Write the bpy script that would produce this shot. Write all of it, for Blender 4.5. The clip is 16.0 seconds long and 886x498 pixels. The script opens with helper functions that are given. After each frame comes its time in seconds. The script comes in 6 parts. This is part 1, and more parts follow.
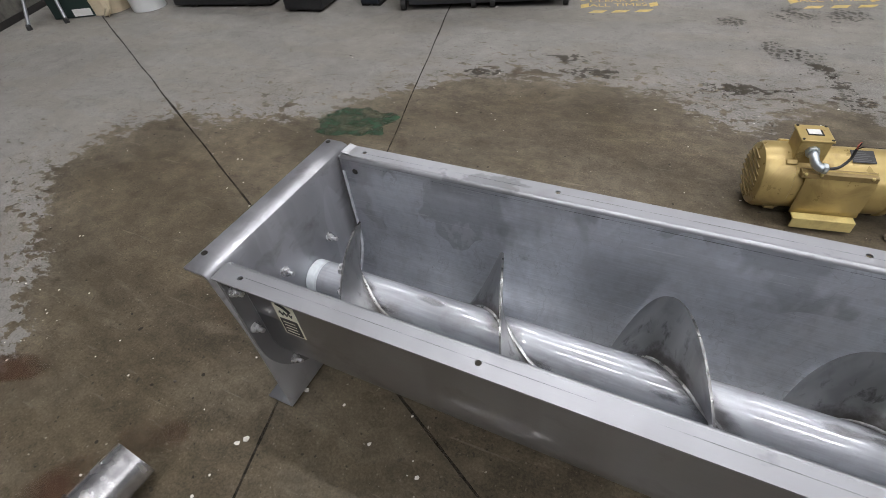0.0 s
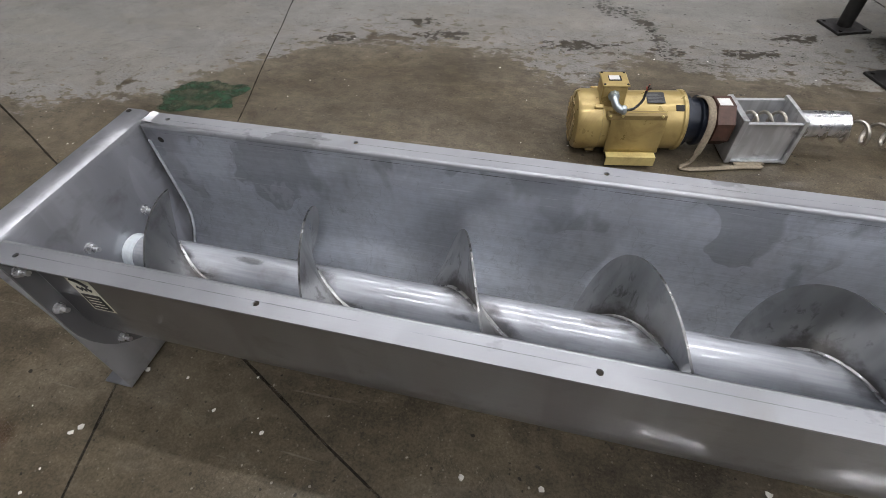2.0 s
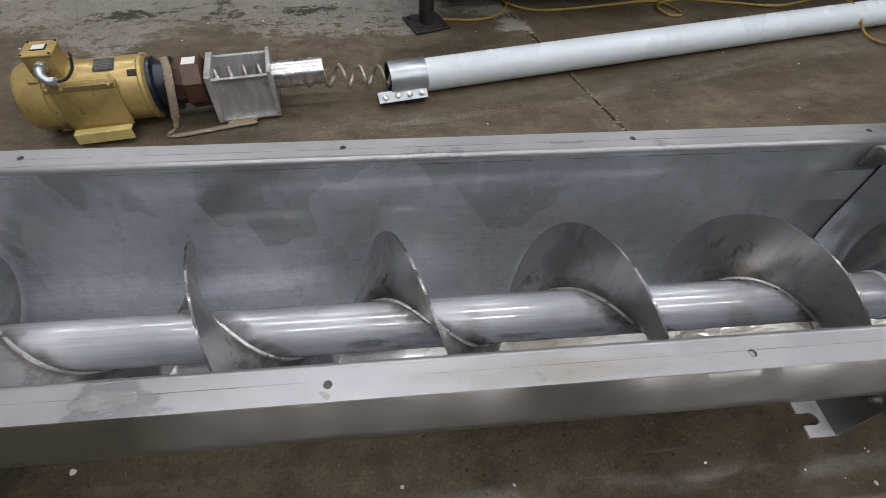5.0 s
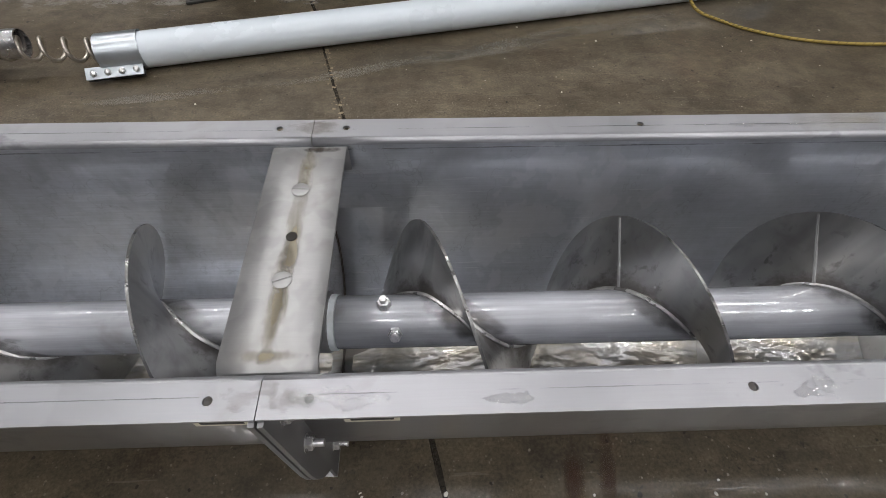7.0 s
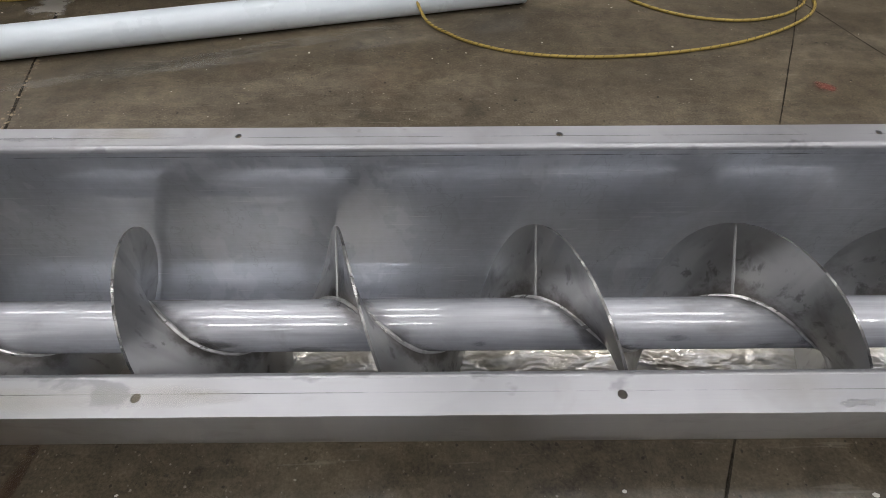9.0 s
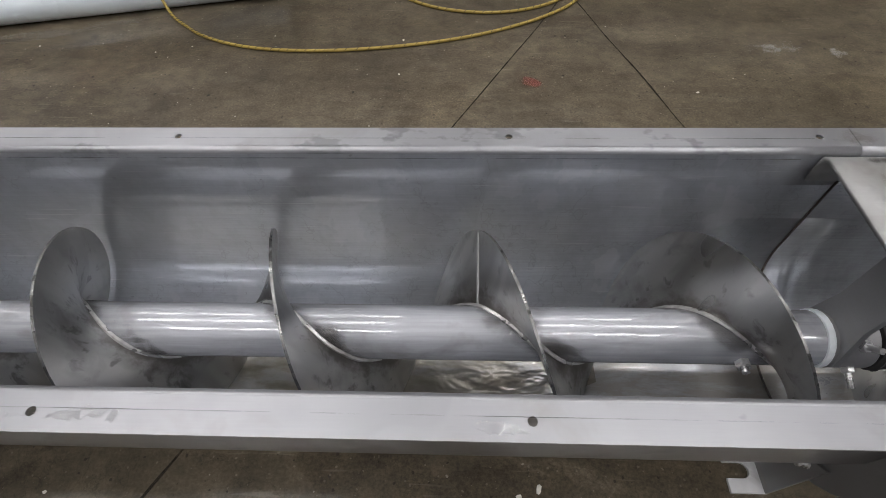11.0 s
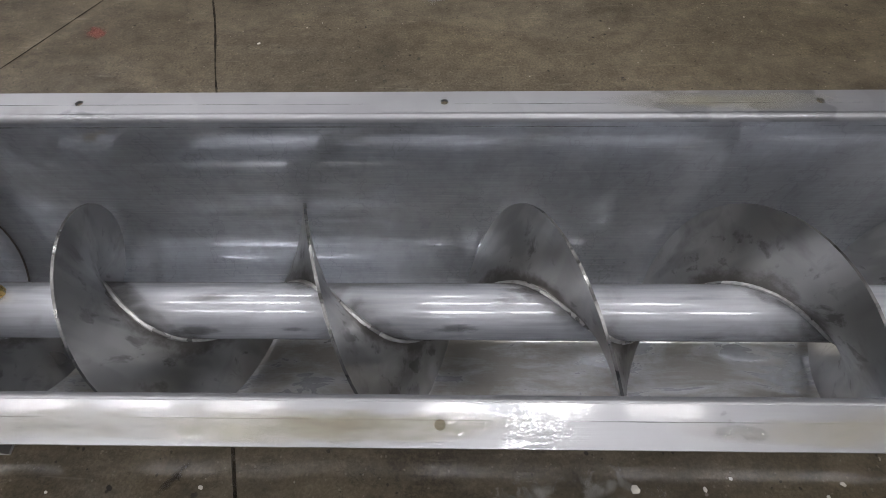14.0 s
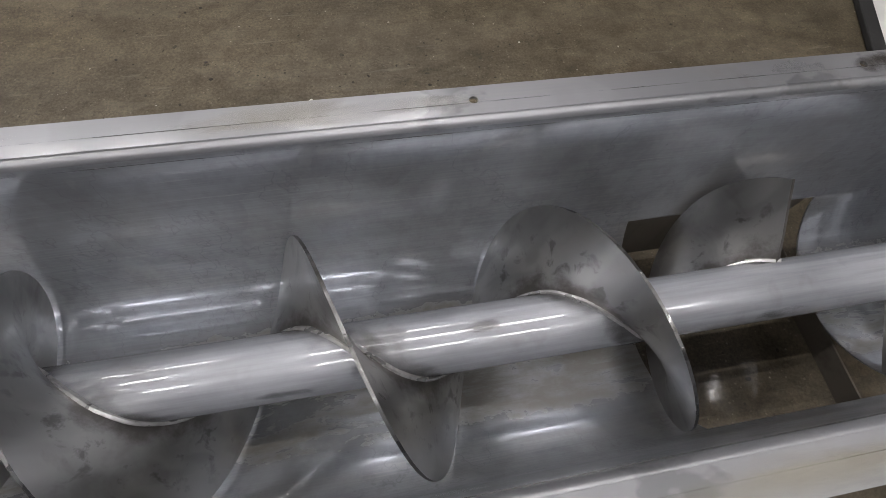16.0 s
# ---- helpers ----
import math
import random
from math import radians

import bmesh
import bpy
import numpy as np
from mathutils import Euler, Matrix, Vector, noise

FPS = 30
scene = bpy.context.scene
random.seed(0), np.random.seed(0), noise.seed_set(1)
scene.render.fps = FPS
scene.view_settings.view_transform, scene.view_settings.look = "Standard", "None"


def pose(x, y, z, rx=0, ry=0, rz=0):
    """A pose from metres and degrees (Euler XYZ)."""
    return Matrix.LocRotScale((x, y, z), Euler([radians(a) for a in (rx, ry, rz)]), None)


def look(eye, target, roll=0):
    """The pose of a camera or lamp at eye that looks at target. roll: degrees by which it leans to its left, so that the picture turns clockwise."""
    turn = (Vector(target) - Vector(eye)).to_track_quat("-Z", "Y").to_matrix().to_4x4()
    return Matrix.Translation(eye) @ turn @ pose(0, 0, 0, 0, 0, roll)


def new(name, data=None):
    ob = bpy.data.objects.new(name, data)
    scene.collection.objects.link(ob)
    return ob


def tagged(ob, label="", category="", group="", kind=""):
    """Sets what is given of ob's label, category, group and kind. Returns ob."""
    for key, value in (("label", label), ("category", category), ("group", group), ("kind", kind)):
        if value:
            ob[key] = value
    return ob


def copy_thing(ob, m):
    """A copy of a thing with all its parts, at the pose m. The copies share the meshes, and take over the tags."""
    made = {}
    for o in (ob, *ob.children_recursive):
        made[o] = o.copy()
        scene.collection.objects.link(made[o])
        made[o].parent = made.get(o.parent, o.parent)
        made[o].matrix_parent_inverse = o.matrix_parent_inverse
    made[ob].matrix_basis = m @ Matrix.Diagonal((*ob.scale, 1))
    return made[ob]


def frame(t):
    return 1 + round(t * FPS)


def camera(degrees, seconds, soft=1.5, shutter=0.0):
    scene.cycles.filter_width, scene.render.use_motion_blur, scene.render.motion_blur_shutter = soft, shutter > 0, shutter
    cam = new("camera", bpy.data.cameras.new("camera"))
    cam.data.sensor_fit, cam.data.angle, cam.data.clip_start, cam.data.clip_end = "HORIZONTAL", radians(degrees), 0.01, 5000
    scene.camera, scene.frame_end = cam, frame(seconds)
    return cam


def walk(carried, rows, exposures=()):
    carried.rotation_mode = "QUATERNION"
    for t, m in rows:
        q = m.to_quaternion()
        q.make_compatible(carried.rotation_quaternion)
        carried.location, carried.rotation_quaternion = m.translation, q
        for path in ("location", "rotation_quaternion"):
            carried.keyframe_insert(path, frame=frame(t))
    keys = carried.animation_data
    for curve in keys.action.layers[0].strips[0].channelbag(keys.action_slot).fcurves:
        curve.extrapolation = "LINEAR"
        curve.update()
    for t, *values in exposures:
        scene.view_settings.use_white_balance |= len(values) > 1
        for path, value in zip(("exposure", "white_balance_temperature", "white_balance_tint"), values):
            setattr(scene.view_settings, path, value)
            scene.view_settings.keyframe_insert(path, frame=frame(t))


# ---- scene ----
cam = camera(86.0, 16.0, 0.6)
PATH = [
    (0, (0.6661, -0.5495, 1.1091), (-0.0469, 0.6946, -0.2856), -6.62),
    (0.5, (0.6666, -0.5535, 1.1144), (-0.0127, 0.6887, -0.2992), -5.87),
    (1, (0.6991, -0.5485, 1.0967), (0.0726, 0.6938, -0.3396), -5.52),
    (1.5, (0.7798, -0.5437, 1.0947), (0.2588, 0.7153, -0.3691), -4.52),
    (2, (0.9065, -0.5470, 1.0937), (0.5320, 0.7405, -0.3905), -2.91),
    (2.5, (1.0706, -0.5540, 1.0861), (0.8525, 0.7628, -0.4040), -0.82),
    (3, (1.2288, -0.5661, 1.0846), (1.1589, 0.7704, -0.4019), 0.97),
    (3.5, (1.4109, -0.5211, 1.0641), (1.5033, 0.8233, -0.4143), 2.35),
    (4, (1.6435, -0.4730, 1.0588), (1.8177, 0.8455, -0.4353), 2.81),
    (4.2, (1.7320, -0.4662, 1.0474), (1.9197, 0.8410, -0.4541), 2.92),
    (6.3, (2.8415, -0.4222, 1.0104), (2.9308, 0.7931, -0.5763), 1.79),
    (6.5, (2.9520, -0.4214, 1.0050), (3.0269, 0.7885, -0.5861), 1.50),
    (7, (3.2252, -0.3797, 0.9877), (3.2756, 0.8126, -0.6174), 0.80),
    (7.5, (3.5145, -0.3670, 0.9905), (3.5501, 0.8242, -0.6159), 0.57),
    (8, (3.8235, -0.4248, 0.9955), (3.8551, 0.7699, -0.6077), 0.94),
    (8.5, (4.1031, -0.4167, 0.9857), (4.1165, 0.8069, -0.5953), -0.11),
    (9, (4.3835, -0.3909, 0.9975), (4.3907, 0.8271, -0.5888), -0.12),
    (9.5, (4.6754, -0.4236, 0.9932), (4.6542, 0.8095, -0.5808), -0.77),
    (10, (4.9591, -0.4196, 0.9976), (4.9134, 0.7997, -0.5863), -1.78),
    (10.2, (5.0716, -0.3999, 0.9826), (5.0252, 0.8148, -0.6061), -1.95),
    (12.3, (6.1137, -0.3239, 1.0024), (5.9301, 0.7778, -0.6564), -4.15),
    (12.5, (6.1892, -0.3152, 0.9954), (5.9768, 0.7702, -0.6703), -4.99),
    (13, (6.4390, -0.3378, 0.9941), (6.1969, 0.7209, -0.6856), -6.01),
    (13.5, (6.6643, -0.3127, 0.9746), (6.4821, 0.7158, -0.7313), -5.69),
    (14, (6.9312, -0.2917, 0.9704), (6.8919, 0.7183, -0.7555), -1.81),
    (14.5, (7.1859, -0.3054, 0.9657), (7.1677, 0.7019, -0.7619), -0.47),
    (15, (7.4099, -0.2804, 0.9671), (7.4813, 0.6604, -0.7967), 3.27),
    (15.2, (7.4843, -0.2394, 0.9452), (7.5885, 0.6742, -0.8308), 4.68),
    (15.4, (7.5597, -0.2024, 0.9312), (7.7157, 0.6662, -0.8642), 6.98),
    (15.5, (7.6004, -0.1859, 0.9282), (7.7813, 0.6611, -0.8745), 7.92),
    (15.6, (7.6394, -0.1729, 0.9262), (7.8413, 0.6592, -0.8817), 7.91),
    (15.7, (7.6804, -0.1639, 0.9232), (7.8974, 0.6543, -0.8889), 7.91),
    (15.8, (7.7184, -0.1589, 0.9212), (7.9594, 0.6614, -0.8871), 8.64),
    (15.9, (7.7634, -0.1559, 0.9232), (8.0114, 0.6675, -0.8822), 8.25),
    (16, (7.8094, -0.1559, 0.9212), (8.0684, 0.6685, -0.8823), 8.26),
]
walk(cam, [(t, look(eye, target, roll)) for t, eye, target, roll in PATH],
     [(0, 0.36, 6400, 10), (2, 0.30, 6350, 10), (3.4, 0.24, 6400, 10), (4.2, 0.04, 6500, 10), (6, 0.0, 6550, 10), (8, 0.0, 6650, 10), (10, 0.03, 6650, 10), (12, -0.06, 6650, 10), (14.5, -0.12, 6520, 11), (15.5, -0.22, 6600, 11), (16, -0.04, 6700, 11)])

# ---- light: a hall with rows of strip lamps under the ceiling ----
world = bpy.data.worlds.new("world")
scene.world = world
world.use_nodes = True
world.node_tree.nodes["Background"].inputs[0].default_value = (0.75, 0.85, 1.0, 1)
world.node_tree.nodes["Background"].inputs[1].default_value = 0.05
scene.view_settings.exposure = 0.0
LAMP_POWER = 40
FILL_UPLIGHT = 27
LAMP_COLOUR = (1.0, 0.98, 0.99)
LAMP_Z = 7.7
# the lamps are out of view; row ends are set to balance brightness along x
LAMP_ROWS = ((-8.4, 0.4, 13.6), (-3.6, -1.3, 13.6), (1.3, -1.3, 10.3), (6.2, -4.6, 8.7))     # y, and from where to where each row of lamps runs
LAMP_X = (-4.5, -2.8, -1.2, 0.45, 2.05, 3.7, 7.0, 8.6, 10.2, 11.9, 13.5, 15.1)


# ---- node helpers ----
def material(name):
    m = bpy.data.materials.new(name)
    m.use_nodes = True
    nt = m.node_tree
    return m, nt, nt.nodes["Principled BSDF"]


def node(nt, kind, **values):
    n = nt.nodes.new(kind)
    for key, v in values.items():
        if key in n.inputs:
            n.inputs[key].default_value = v
    return n


def coords(nt, scale=(1, 1, 1), world_space=False, shift=(0, 0, 0)):
    if world_space:
        src = nt.nodes.new("ShaderNodeNewGeometry").outputs["Position"]
    else:
        src = nt.nodes.new("ShaderNodeTexCoord").outputs["Object"]
    mp = nt.nodes.new("ShaderNodeMapping")
    mp.inputs["Scale"].default_value = scale
    mp.inputs["Location"].default_value = shift
    nt.links.new(src, mp.inputs["Vector"])
    return mp.outputs["Vector"]


def noise_of(nt, vec, scale, detail=4, rough=0.55, distort=0.0):
    n = node(nt, "ShaderNodeTexNoise", Scale=scale, Detail=detail, Roughness=rough, Distortion=distort)
    nt.links.new(vec, n.inputs["Vector"])
    return n.outputs["Fac"]


def ramp(nt, fac, stops):
    r = nt.nodes.new("ShaderNodeValToRGB")
    el = r.color_ramp.elements
    el[0].position, el[0].color = stops[0][0], (*stops[0][1], 1)
    el[1].position, el[1].color = stops[-1][0], (*stops[-1][1], 1)
    for p, c in stops[1:-1]:
        el.new(p).color = (*c, 1)
    nt.links.new(fac, r.inputs["Fac"])
    return r.outputs["Color"]


def grey(nt, fac, stops):
    return ramp(nt, fac, [(p, (v, v, v)) for p, v in stops])


def span(nt, fac, a, b, c, d, smooth=False):
    n = node(nt, "ShaderNodeMapRange")
    n.interpolation_type = "SMOOTHSTEP" if smooth else "LINEAR"
    for i, v in enumerate((a, b, c, d)):
        n.inputs[i + 1].default_value = v
    nt.links.new(fac, n.inputs[0])
    return n.outputs[0]


def maths(nt, op, a, b=0.0, c=0.0):
    n = nt.nodes.new("ShaderNodeMath")
    n.operation = op
    for i, v in enumerate((a, b, c)):
        if hasattr(v, "links"):
            nt.links.new(v, n.inputs[i])
        else:
            n.inputs[i].default_value = v
    return n.outputs[0]


def mixed(nt, fac, a, b, kind="MIX"):
    n = nt.nodes.new("ShaderNodeMix")
    n.data_type = "RGBA"
    n.blend_type = kind
    for sock, v in ((n.inputs[0], fac), (n.inputs[6], a), (n.inputs[7], b)):
        if hasattr(v, "links"):
            nt.links.new(v, sock)
        elif isinstance(v, tuple):
            sock.default_value = (*v, 1)
        else:
            sock.default_value = v
    return n.outputs[2]


def bumped(nt, bsdf, height, strength, distance=0.002):
    b = node(nt, "ShaderNodeBump", Strength=strength, Distance=distance)
    nt.links.new(height, b.inputs["Height"])
    nt.links.new(b.outputs["Normal"], bsdf.inputs["Normal"])


def steel(name, tone=(0.60, 0.60, 0.62), rough=(0.34, 0.48), grain=(3, 90, 90), dirt=0.25, tint=(0.30, 0.28, 0.25), blotch=3.0, coat=0.3, smear=0.6, metal=0.6, fogged=0.10, crisp=False, gloss=0.045, wave=0.03, streak=0.12):
    """Mill-finish stainless sheet: drawn grain, soft foggy smears, drips and thin grime."""
    m, nt, b = material(name)
    v = coords(nt, (1, 1, 1), True)
    cloud = noise_of(nt, coords(nt, (1, 1.6, 0.8), True), blotch, 2, 0.5)
    fog = noise_of(nt, coords(nt, (1, 1, 0.45), True, (5.3, 0.2, 1.1)), blotch * 2.2, 1.5, 0.4)
    fog = span(nt, fog, 0.495 if crisp else 0.43, 0.525 if crisp else 0.60, 0.0, smear, True)
    drip = noise_of(nt, coords(nt, (1, 1, 0.10), True, (2.3, 0.7, 0.4)), blotch * 5.5, 1.5, 0.5)
    drip = span(nt, drip, 0.48, 0.66, 0.0, smear * 0.9, True)
    lines = noise_of(nt, coords(nt, grain, True), 4.0, 3, 0.6)
    grime = noise_of(nt, coords(nt, (1, 1, 1.4), True, (3.1, 1.7, 0.4)), 9.5, 4, 0.6, 0.4)
    mask = maths(nt, "MULTIPLY", span(nt, grime, 0.56, 0.78, 0.0, 1.0), dirt)
    base = mixed(nt, span(nt, cloud, 0.3, 0.7, 0.0, 1.0), tuple(c * 0.74 for c in tone), tuple(min(1, c * 1.10) for c in tone))
    base = mixed(nt, fog, base, tuple(min(1, c * 1.20) for c in tone))
    base = mixed(nt, drip, base, tuple(c * 0.70 for c in tone))
    base = mixed(nt, span(nt, lines, 0.35, 0.7, 0.0, streak), base, tuple(c * (0.75 if streak < 0.2 else 0.35) for c in tone))
    nt.links.new(mixed(nt, mask, base, tint), b.inputs["Base Color"])
    r = maths(nt, "ADD", span(nt, cloud, 0.32, 0.68, rough[0], rough[1]), maths(nt, "MULTIPLY", mask, 0.2))
    r = maths(nt, "ADD", r, maths(nt, "MULTIPLY", fog, fogged))
    nt.links.new(r, b.inputs["Roughness"])
    b.inputs["Metallic"].default_value = metal
    b.inputs["Coat Weight"].default_value = coat
    b.inputs["Coat Roughness"].default_value = gloss
    ripple = node(nt, "ShaderNodeBump", Strength=wave, Distance=0.003)
    nt.links.new(noise_of(nt, v, 14, 2), ripple.inputs["Height"])
    nt.links.new(ripple.outputs["Normal"], b.inputs["Coat Normal"])
    b.inputs["Specular IOR Level"].default_value = 0.4
    bumped(nt, b, maths(nt, "ADD", maths(nt, "MULTIPLY", lines, 0.6), maths(nt, "MULTIPLY", noise_of(nt, v, 7, 2), 0.5)), 0.08, 0.002)
    return m


def add_clear(m, amount, rough=0.08, patches=None, wave=0.03, wave_scale=14):
    """A clear reflecting lobe over the hazy metal; patches: threshold and softness of noise where it lies, as a wet film does."""
    nt = m.node_tree
    b = nt.nodes["Principled BSDF"]
    clear = nt.nodes.new("ShaderNodeBsdfPrincipled")
    nt.links.new(b.inputs["Base Color"].links[0].from_socket, clear.inputs["Base Color"])
    clear.inputs["Metallic"].default_value = 1.0
    clear.inputs["Roughness"].default_value = rough
    ripple = node(nt, "ShaderNodeBump", Strength=wave, Distance=0.003)
    nt.links.new(noise_of(nt, coords(nt, (0.6, 1, 1), True, (3, 8, 1)), wave_scale, 3), ripple.inputs["Height"])
    nt.links.new(ripple.outputs["Normal"], clear.inputs["Normal"])
    both = nt.nodes.new("ShaderNodeMixShader")
    if patches:
        where = noise_of(nt, coords(nt, (0.7, 1, 1), True, (9, 2, 5)), patches[2], 5, 0.6)
        nt.links.new(span(nt, where, patches[0], patches[0] + patches[1], 0.0, amount), both.inputs[0])
    else:
        both.inputs[0].default_value = amount
    nt.links.new(b.outputs[0], both.inputs[1])
    nt.links.new(clear.outputs[0], both.inputs[2])
    nt.links.new(both.outputs[0], nt.nodes["Material Output"].inputs["Surface"])


def plain(name, colour, rough=0.5, metal=0.0, vary=0.15, scale=25, bump=0.1, spec=0.5, dirt=None, dirt_amount=0.5):
    m, nt, b = material(name)
    v = coords(nt)
    n = noise_of(nt, v, scale, 5, 0.6)
    lo = tuple(c * (1 - vary) for c in colour)
    hi = tuple(min(1, c * (1 + vary)) for c in colour)
    col = mixed(nt, span(nt, n, 0.3, 0.7, 0, 1), lo, hi)
    if dirt:
        d = noise_of(nt, coords(nt, shift=(2, 5, 1)), scale * 0.35, 6, 0.7, 0.8)
        col = mixed(nt, maths(nt, "MULTIPLY", span(nt, d, 0.52, 0.7, 0, 1), dirt_amount), col, dirt)
    nt.links.new(col, b.inputs["Base Color"])
    nt.links.new(span(nt, n, 0.3, 0.7, max(0.03, rough - 0.08), rough + 0.08), b.inputs["Roughness"])
    b.inputs["Metallic"].default_value = metal
    b.inputs["Specular IOR Level"].default_value = spec
    if bump:
        bumped(nt, b, n, bump)
    return m


def trough_material():
    """Smooth rolled sheet with soft gloss: faint grain along its length, dried water marks, scratches, silt at the bottom."""
    m, nt, b = material("trough_steel")
    v = coords(nt, (1, 1, 1), True)
    z = nt.nodes.new("ShaderNodeSeparateXYZ")
    nt.links.new(nt.nodes.new("ShaderNodeNewGeometry").outputs["Position"], z.inputs[0])
    cloud = noise_of(nt, coords(nt, (0.8, 1, 1), True), 2.1, 3, 0.5)
    grain = noise_of(nt, coords(nt, (2.5, 70, 70), True), 4.0, 4, 0.65)
    mottle = noise_of(nt, coords(nt, (1, 1, 0.8), True, (4, 1, 7)), 42, 5, 0.7)
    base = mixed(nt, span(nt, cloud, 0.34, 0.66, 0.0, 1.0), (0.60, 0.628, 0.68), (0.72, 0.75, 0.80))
    base = mixed(nt, span(nt, grain, 0.38, 0.62, 0.0, 0.26), base, (0.36, 0.37, 0.39))
    base = mixed(nt, span(nt, mottle, 0.44, 0.62, 0.0, 0.26), base, (0.36, 0.365, 0.38))
    # the second sheet is a darker, smoother lot
    lot = maths(nt, "MULTIPLY", span(nt, z.outputs[0], J1 - 0.001, J1 + 0.001, 0.0, 1.0), span(nt, z.outputs[0], J2 - 0.001, J2 + 0.001, 1.0, 0.0))
    base = mixed(nt, maths(nt, "MULTIPLY", lot, 0.4), base, (0.46, 0.485, 0.53))
    # water that ran down from the flange and dried: even dark film with a crisp uneven border
    run = noise_of(nt, coords(nt, (1, 0.2, 0.55), True, (0.4, 0, 0)), 5.0, 2.5, 0.55)
    side = noise_of(nt, coords(nt, (1, 1, 0.6), True, (8.4, 0, 0)), 5.5, 3.5, 0.58)
    low = maths(nt, "SUBTRACT", z.outputs[2], span(nt, run, 0.34, 0.62, 0.53, 0.30))
    film = maths(nt, "MULTIPLY", span(nt, low, 0.0, 0.005, 0.0, 0.50), span(nt, side, 0.47, 0.51, 0.06, 1.0))
    film = maths(nt, "MULTIPLY", film, span(nt, z.outputs[0], 1.9, 3.2, 1.0, 0.30))
    base = mixed(nt, film, base, (0.27, 0.275, 0.29))
    # outlines of dried splashes and a few bright patches rubbed clean
    mark = noise_of(nt, coords(nt, (1, 1, 0.7), True, (2, 9, 4)), 4.6, 5, 0.62)
    line = maths(nt, "ABSOLUTE", maths(nt, "SUBTRACT", mark, 0.5))
    base = mixed(nt, span(nt, line, 0.0, 0.005, 0.34, 0.0), base, (0.30, 0.305, 0.32))
    base = mixed(nt, span(nt, mark, 0.56, 0.572, 0.0, 0.30), base, (0.74, 0.755, 0.79))
    scratch = noise_of(nt, coords(nt, (3, 1, 90), True, (1, 2, 3)), 3.0, 2, 0.5)
    base = mixed(nt, span(nt, scratch, 0.68, 0.72, 0.0, 0.45), base, (0.78, 0.79, 0.81))
    speck = noise_of(nt, coords(nt, (1, 1, 1), True, (6, 6, 2)), 95, 2, 0.5)
    base = mixed(nt, span(nt, speck, 0.74, 0.78, 0.0, 0.35), base, (0.2, 0.19, 0.18))
    # cream-brown residue left by the water along the bottom
    silt = noise_of(nt, coords(nt, (0.6, 2.0, 1), True, (1.1, 2.2, 0)), 9, 6, 0.7, 0.4)
    silt = maths(nt, "MULTIPLY", span(nt, silt, 0.40, 0.56, 0.25, 0.85), span(nt, maths(nt, "ADD", z.outputs[2], maths(nt, "MULTIPLY", maths(nt, "SUBTRACT", mottle, 0.5), 0.03)), 0.140, 0.118, 0.0, 1.0, True))
    silt = maths(nt, "MULTIPLY", silt, span(nt, z.outputs[0], 1.0, 3.0, 0.3, 1.0))
    nt.links.new(mixed(nt, silt, base, (0.36, 0.33, 0.28)), b.inputs["Base Color"])
    r = maths(nt, "ADD", span(nt, cloud, 0.34, 0.66, 0.40, 0.47), maths(nt, "MULTIPLY", film, -0.05))
    r = maths(nt, "ADD", r, maths(nt, "MULTIPLY", lot, -0.06))
    r = maths(nt, "ADD", r, span(nt, mottle, 0.4, 0.6, 0.0, 0.04))
    nt.links.new(maths(nt, "ADD", r, maths(nt, "MULTIPLY", silt, 0.2)), b.inputs["Roughness"])
    b.inputs["Metallic"].default_value = 0.82
    b.inputs["Coat Weight"].default_value = 0.5
    b.inputs["Coat Roughness"].default_value = 0.04
    wave = node(nt, "ShaderNodeBump", Strength=0.025, Distance=0.003)
    nt.links.new(noise_of(nt, coords(nt, (0.5, 1, 1), True), 16, 2), wave.inputs["Height"])
    nt.links.new(wave.outputs["Normal"], b.inputs["Coat Normal"])
    bumped(nt, b, maths(nt, "ADD", maths(nt, "MULTIPLY", grain, 0.5), maths(nt, "MULTIPLY", noise_of(nt, v, 5, 2), 0.4)), 0.05, 0.002)
    clear = nt.nodes.new("ShaderNodeBsdfPrincipled")
    nt.links.new(b.inputs["Base Color"].links[0].from_socket, clear.inputs["Base Color"])
    clear.inputs["Metallic"].default_value = 1.0
    nt.links.new(span(nt, silt, 0.0, 0.6, 0.06, 0.4), clear.inputs["Roughness"])
    nt.links.new(wave.outputs["Normal"], clear.inputs["Normal"])
    both = nt.nodes.new("ShaderNodeMixShader")
    gleam = maths(nt, "ADD", span(nt, z.outputs[0], 1.0, 4.0, 0.08, 0.22), span(nt, z.outputs[0], J2 - 0.001, J2 + 0.001, 0.0, 0.20))
    nt.links.new(maths(nt, "MULTIPLY", gleam, span(nt, cloud, 0.36, 0.62, 0.7, 1.2)), both.inputs[0])
    nt.links.new(b.outputs[0], both.inputs[1])
    nt.links.new(clear.outputs[0], both.inputs[2])
    nt.links.new(both.outputs[0], nt.nodes["Material Output"].inputs["Surface"])
    return m


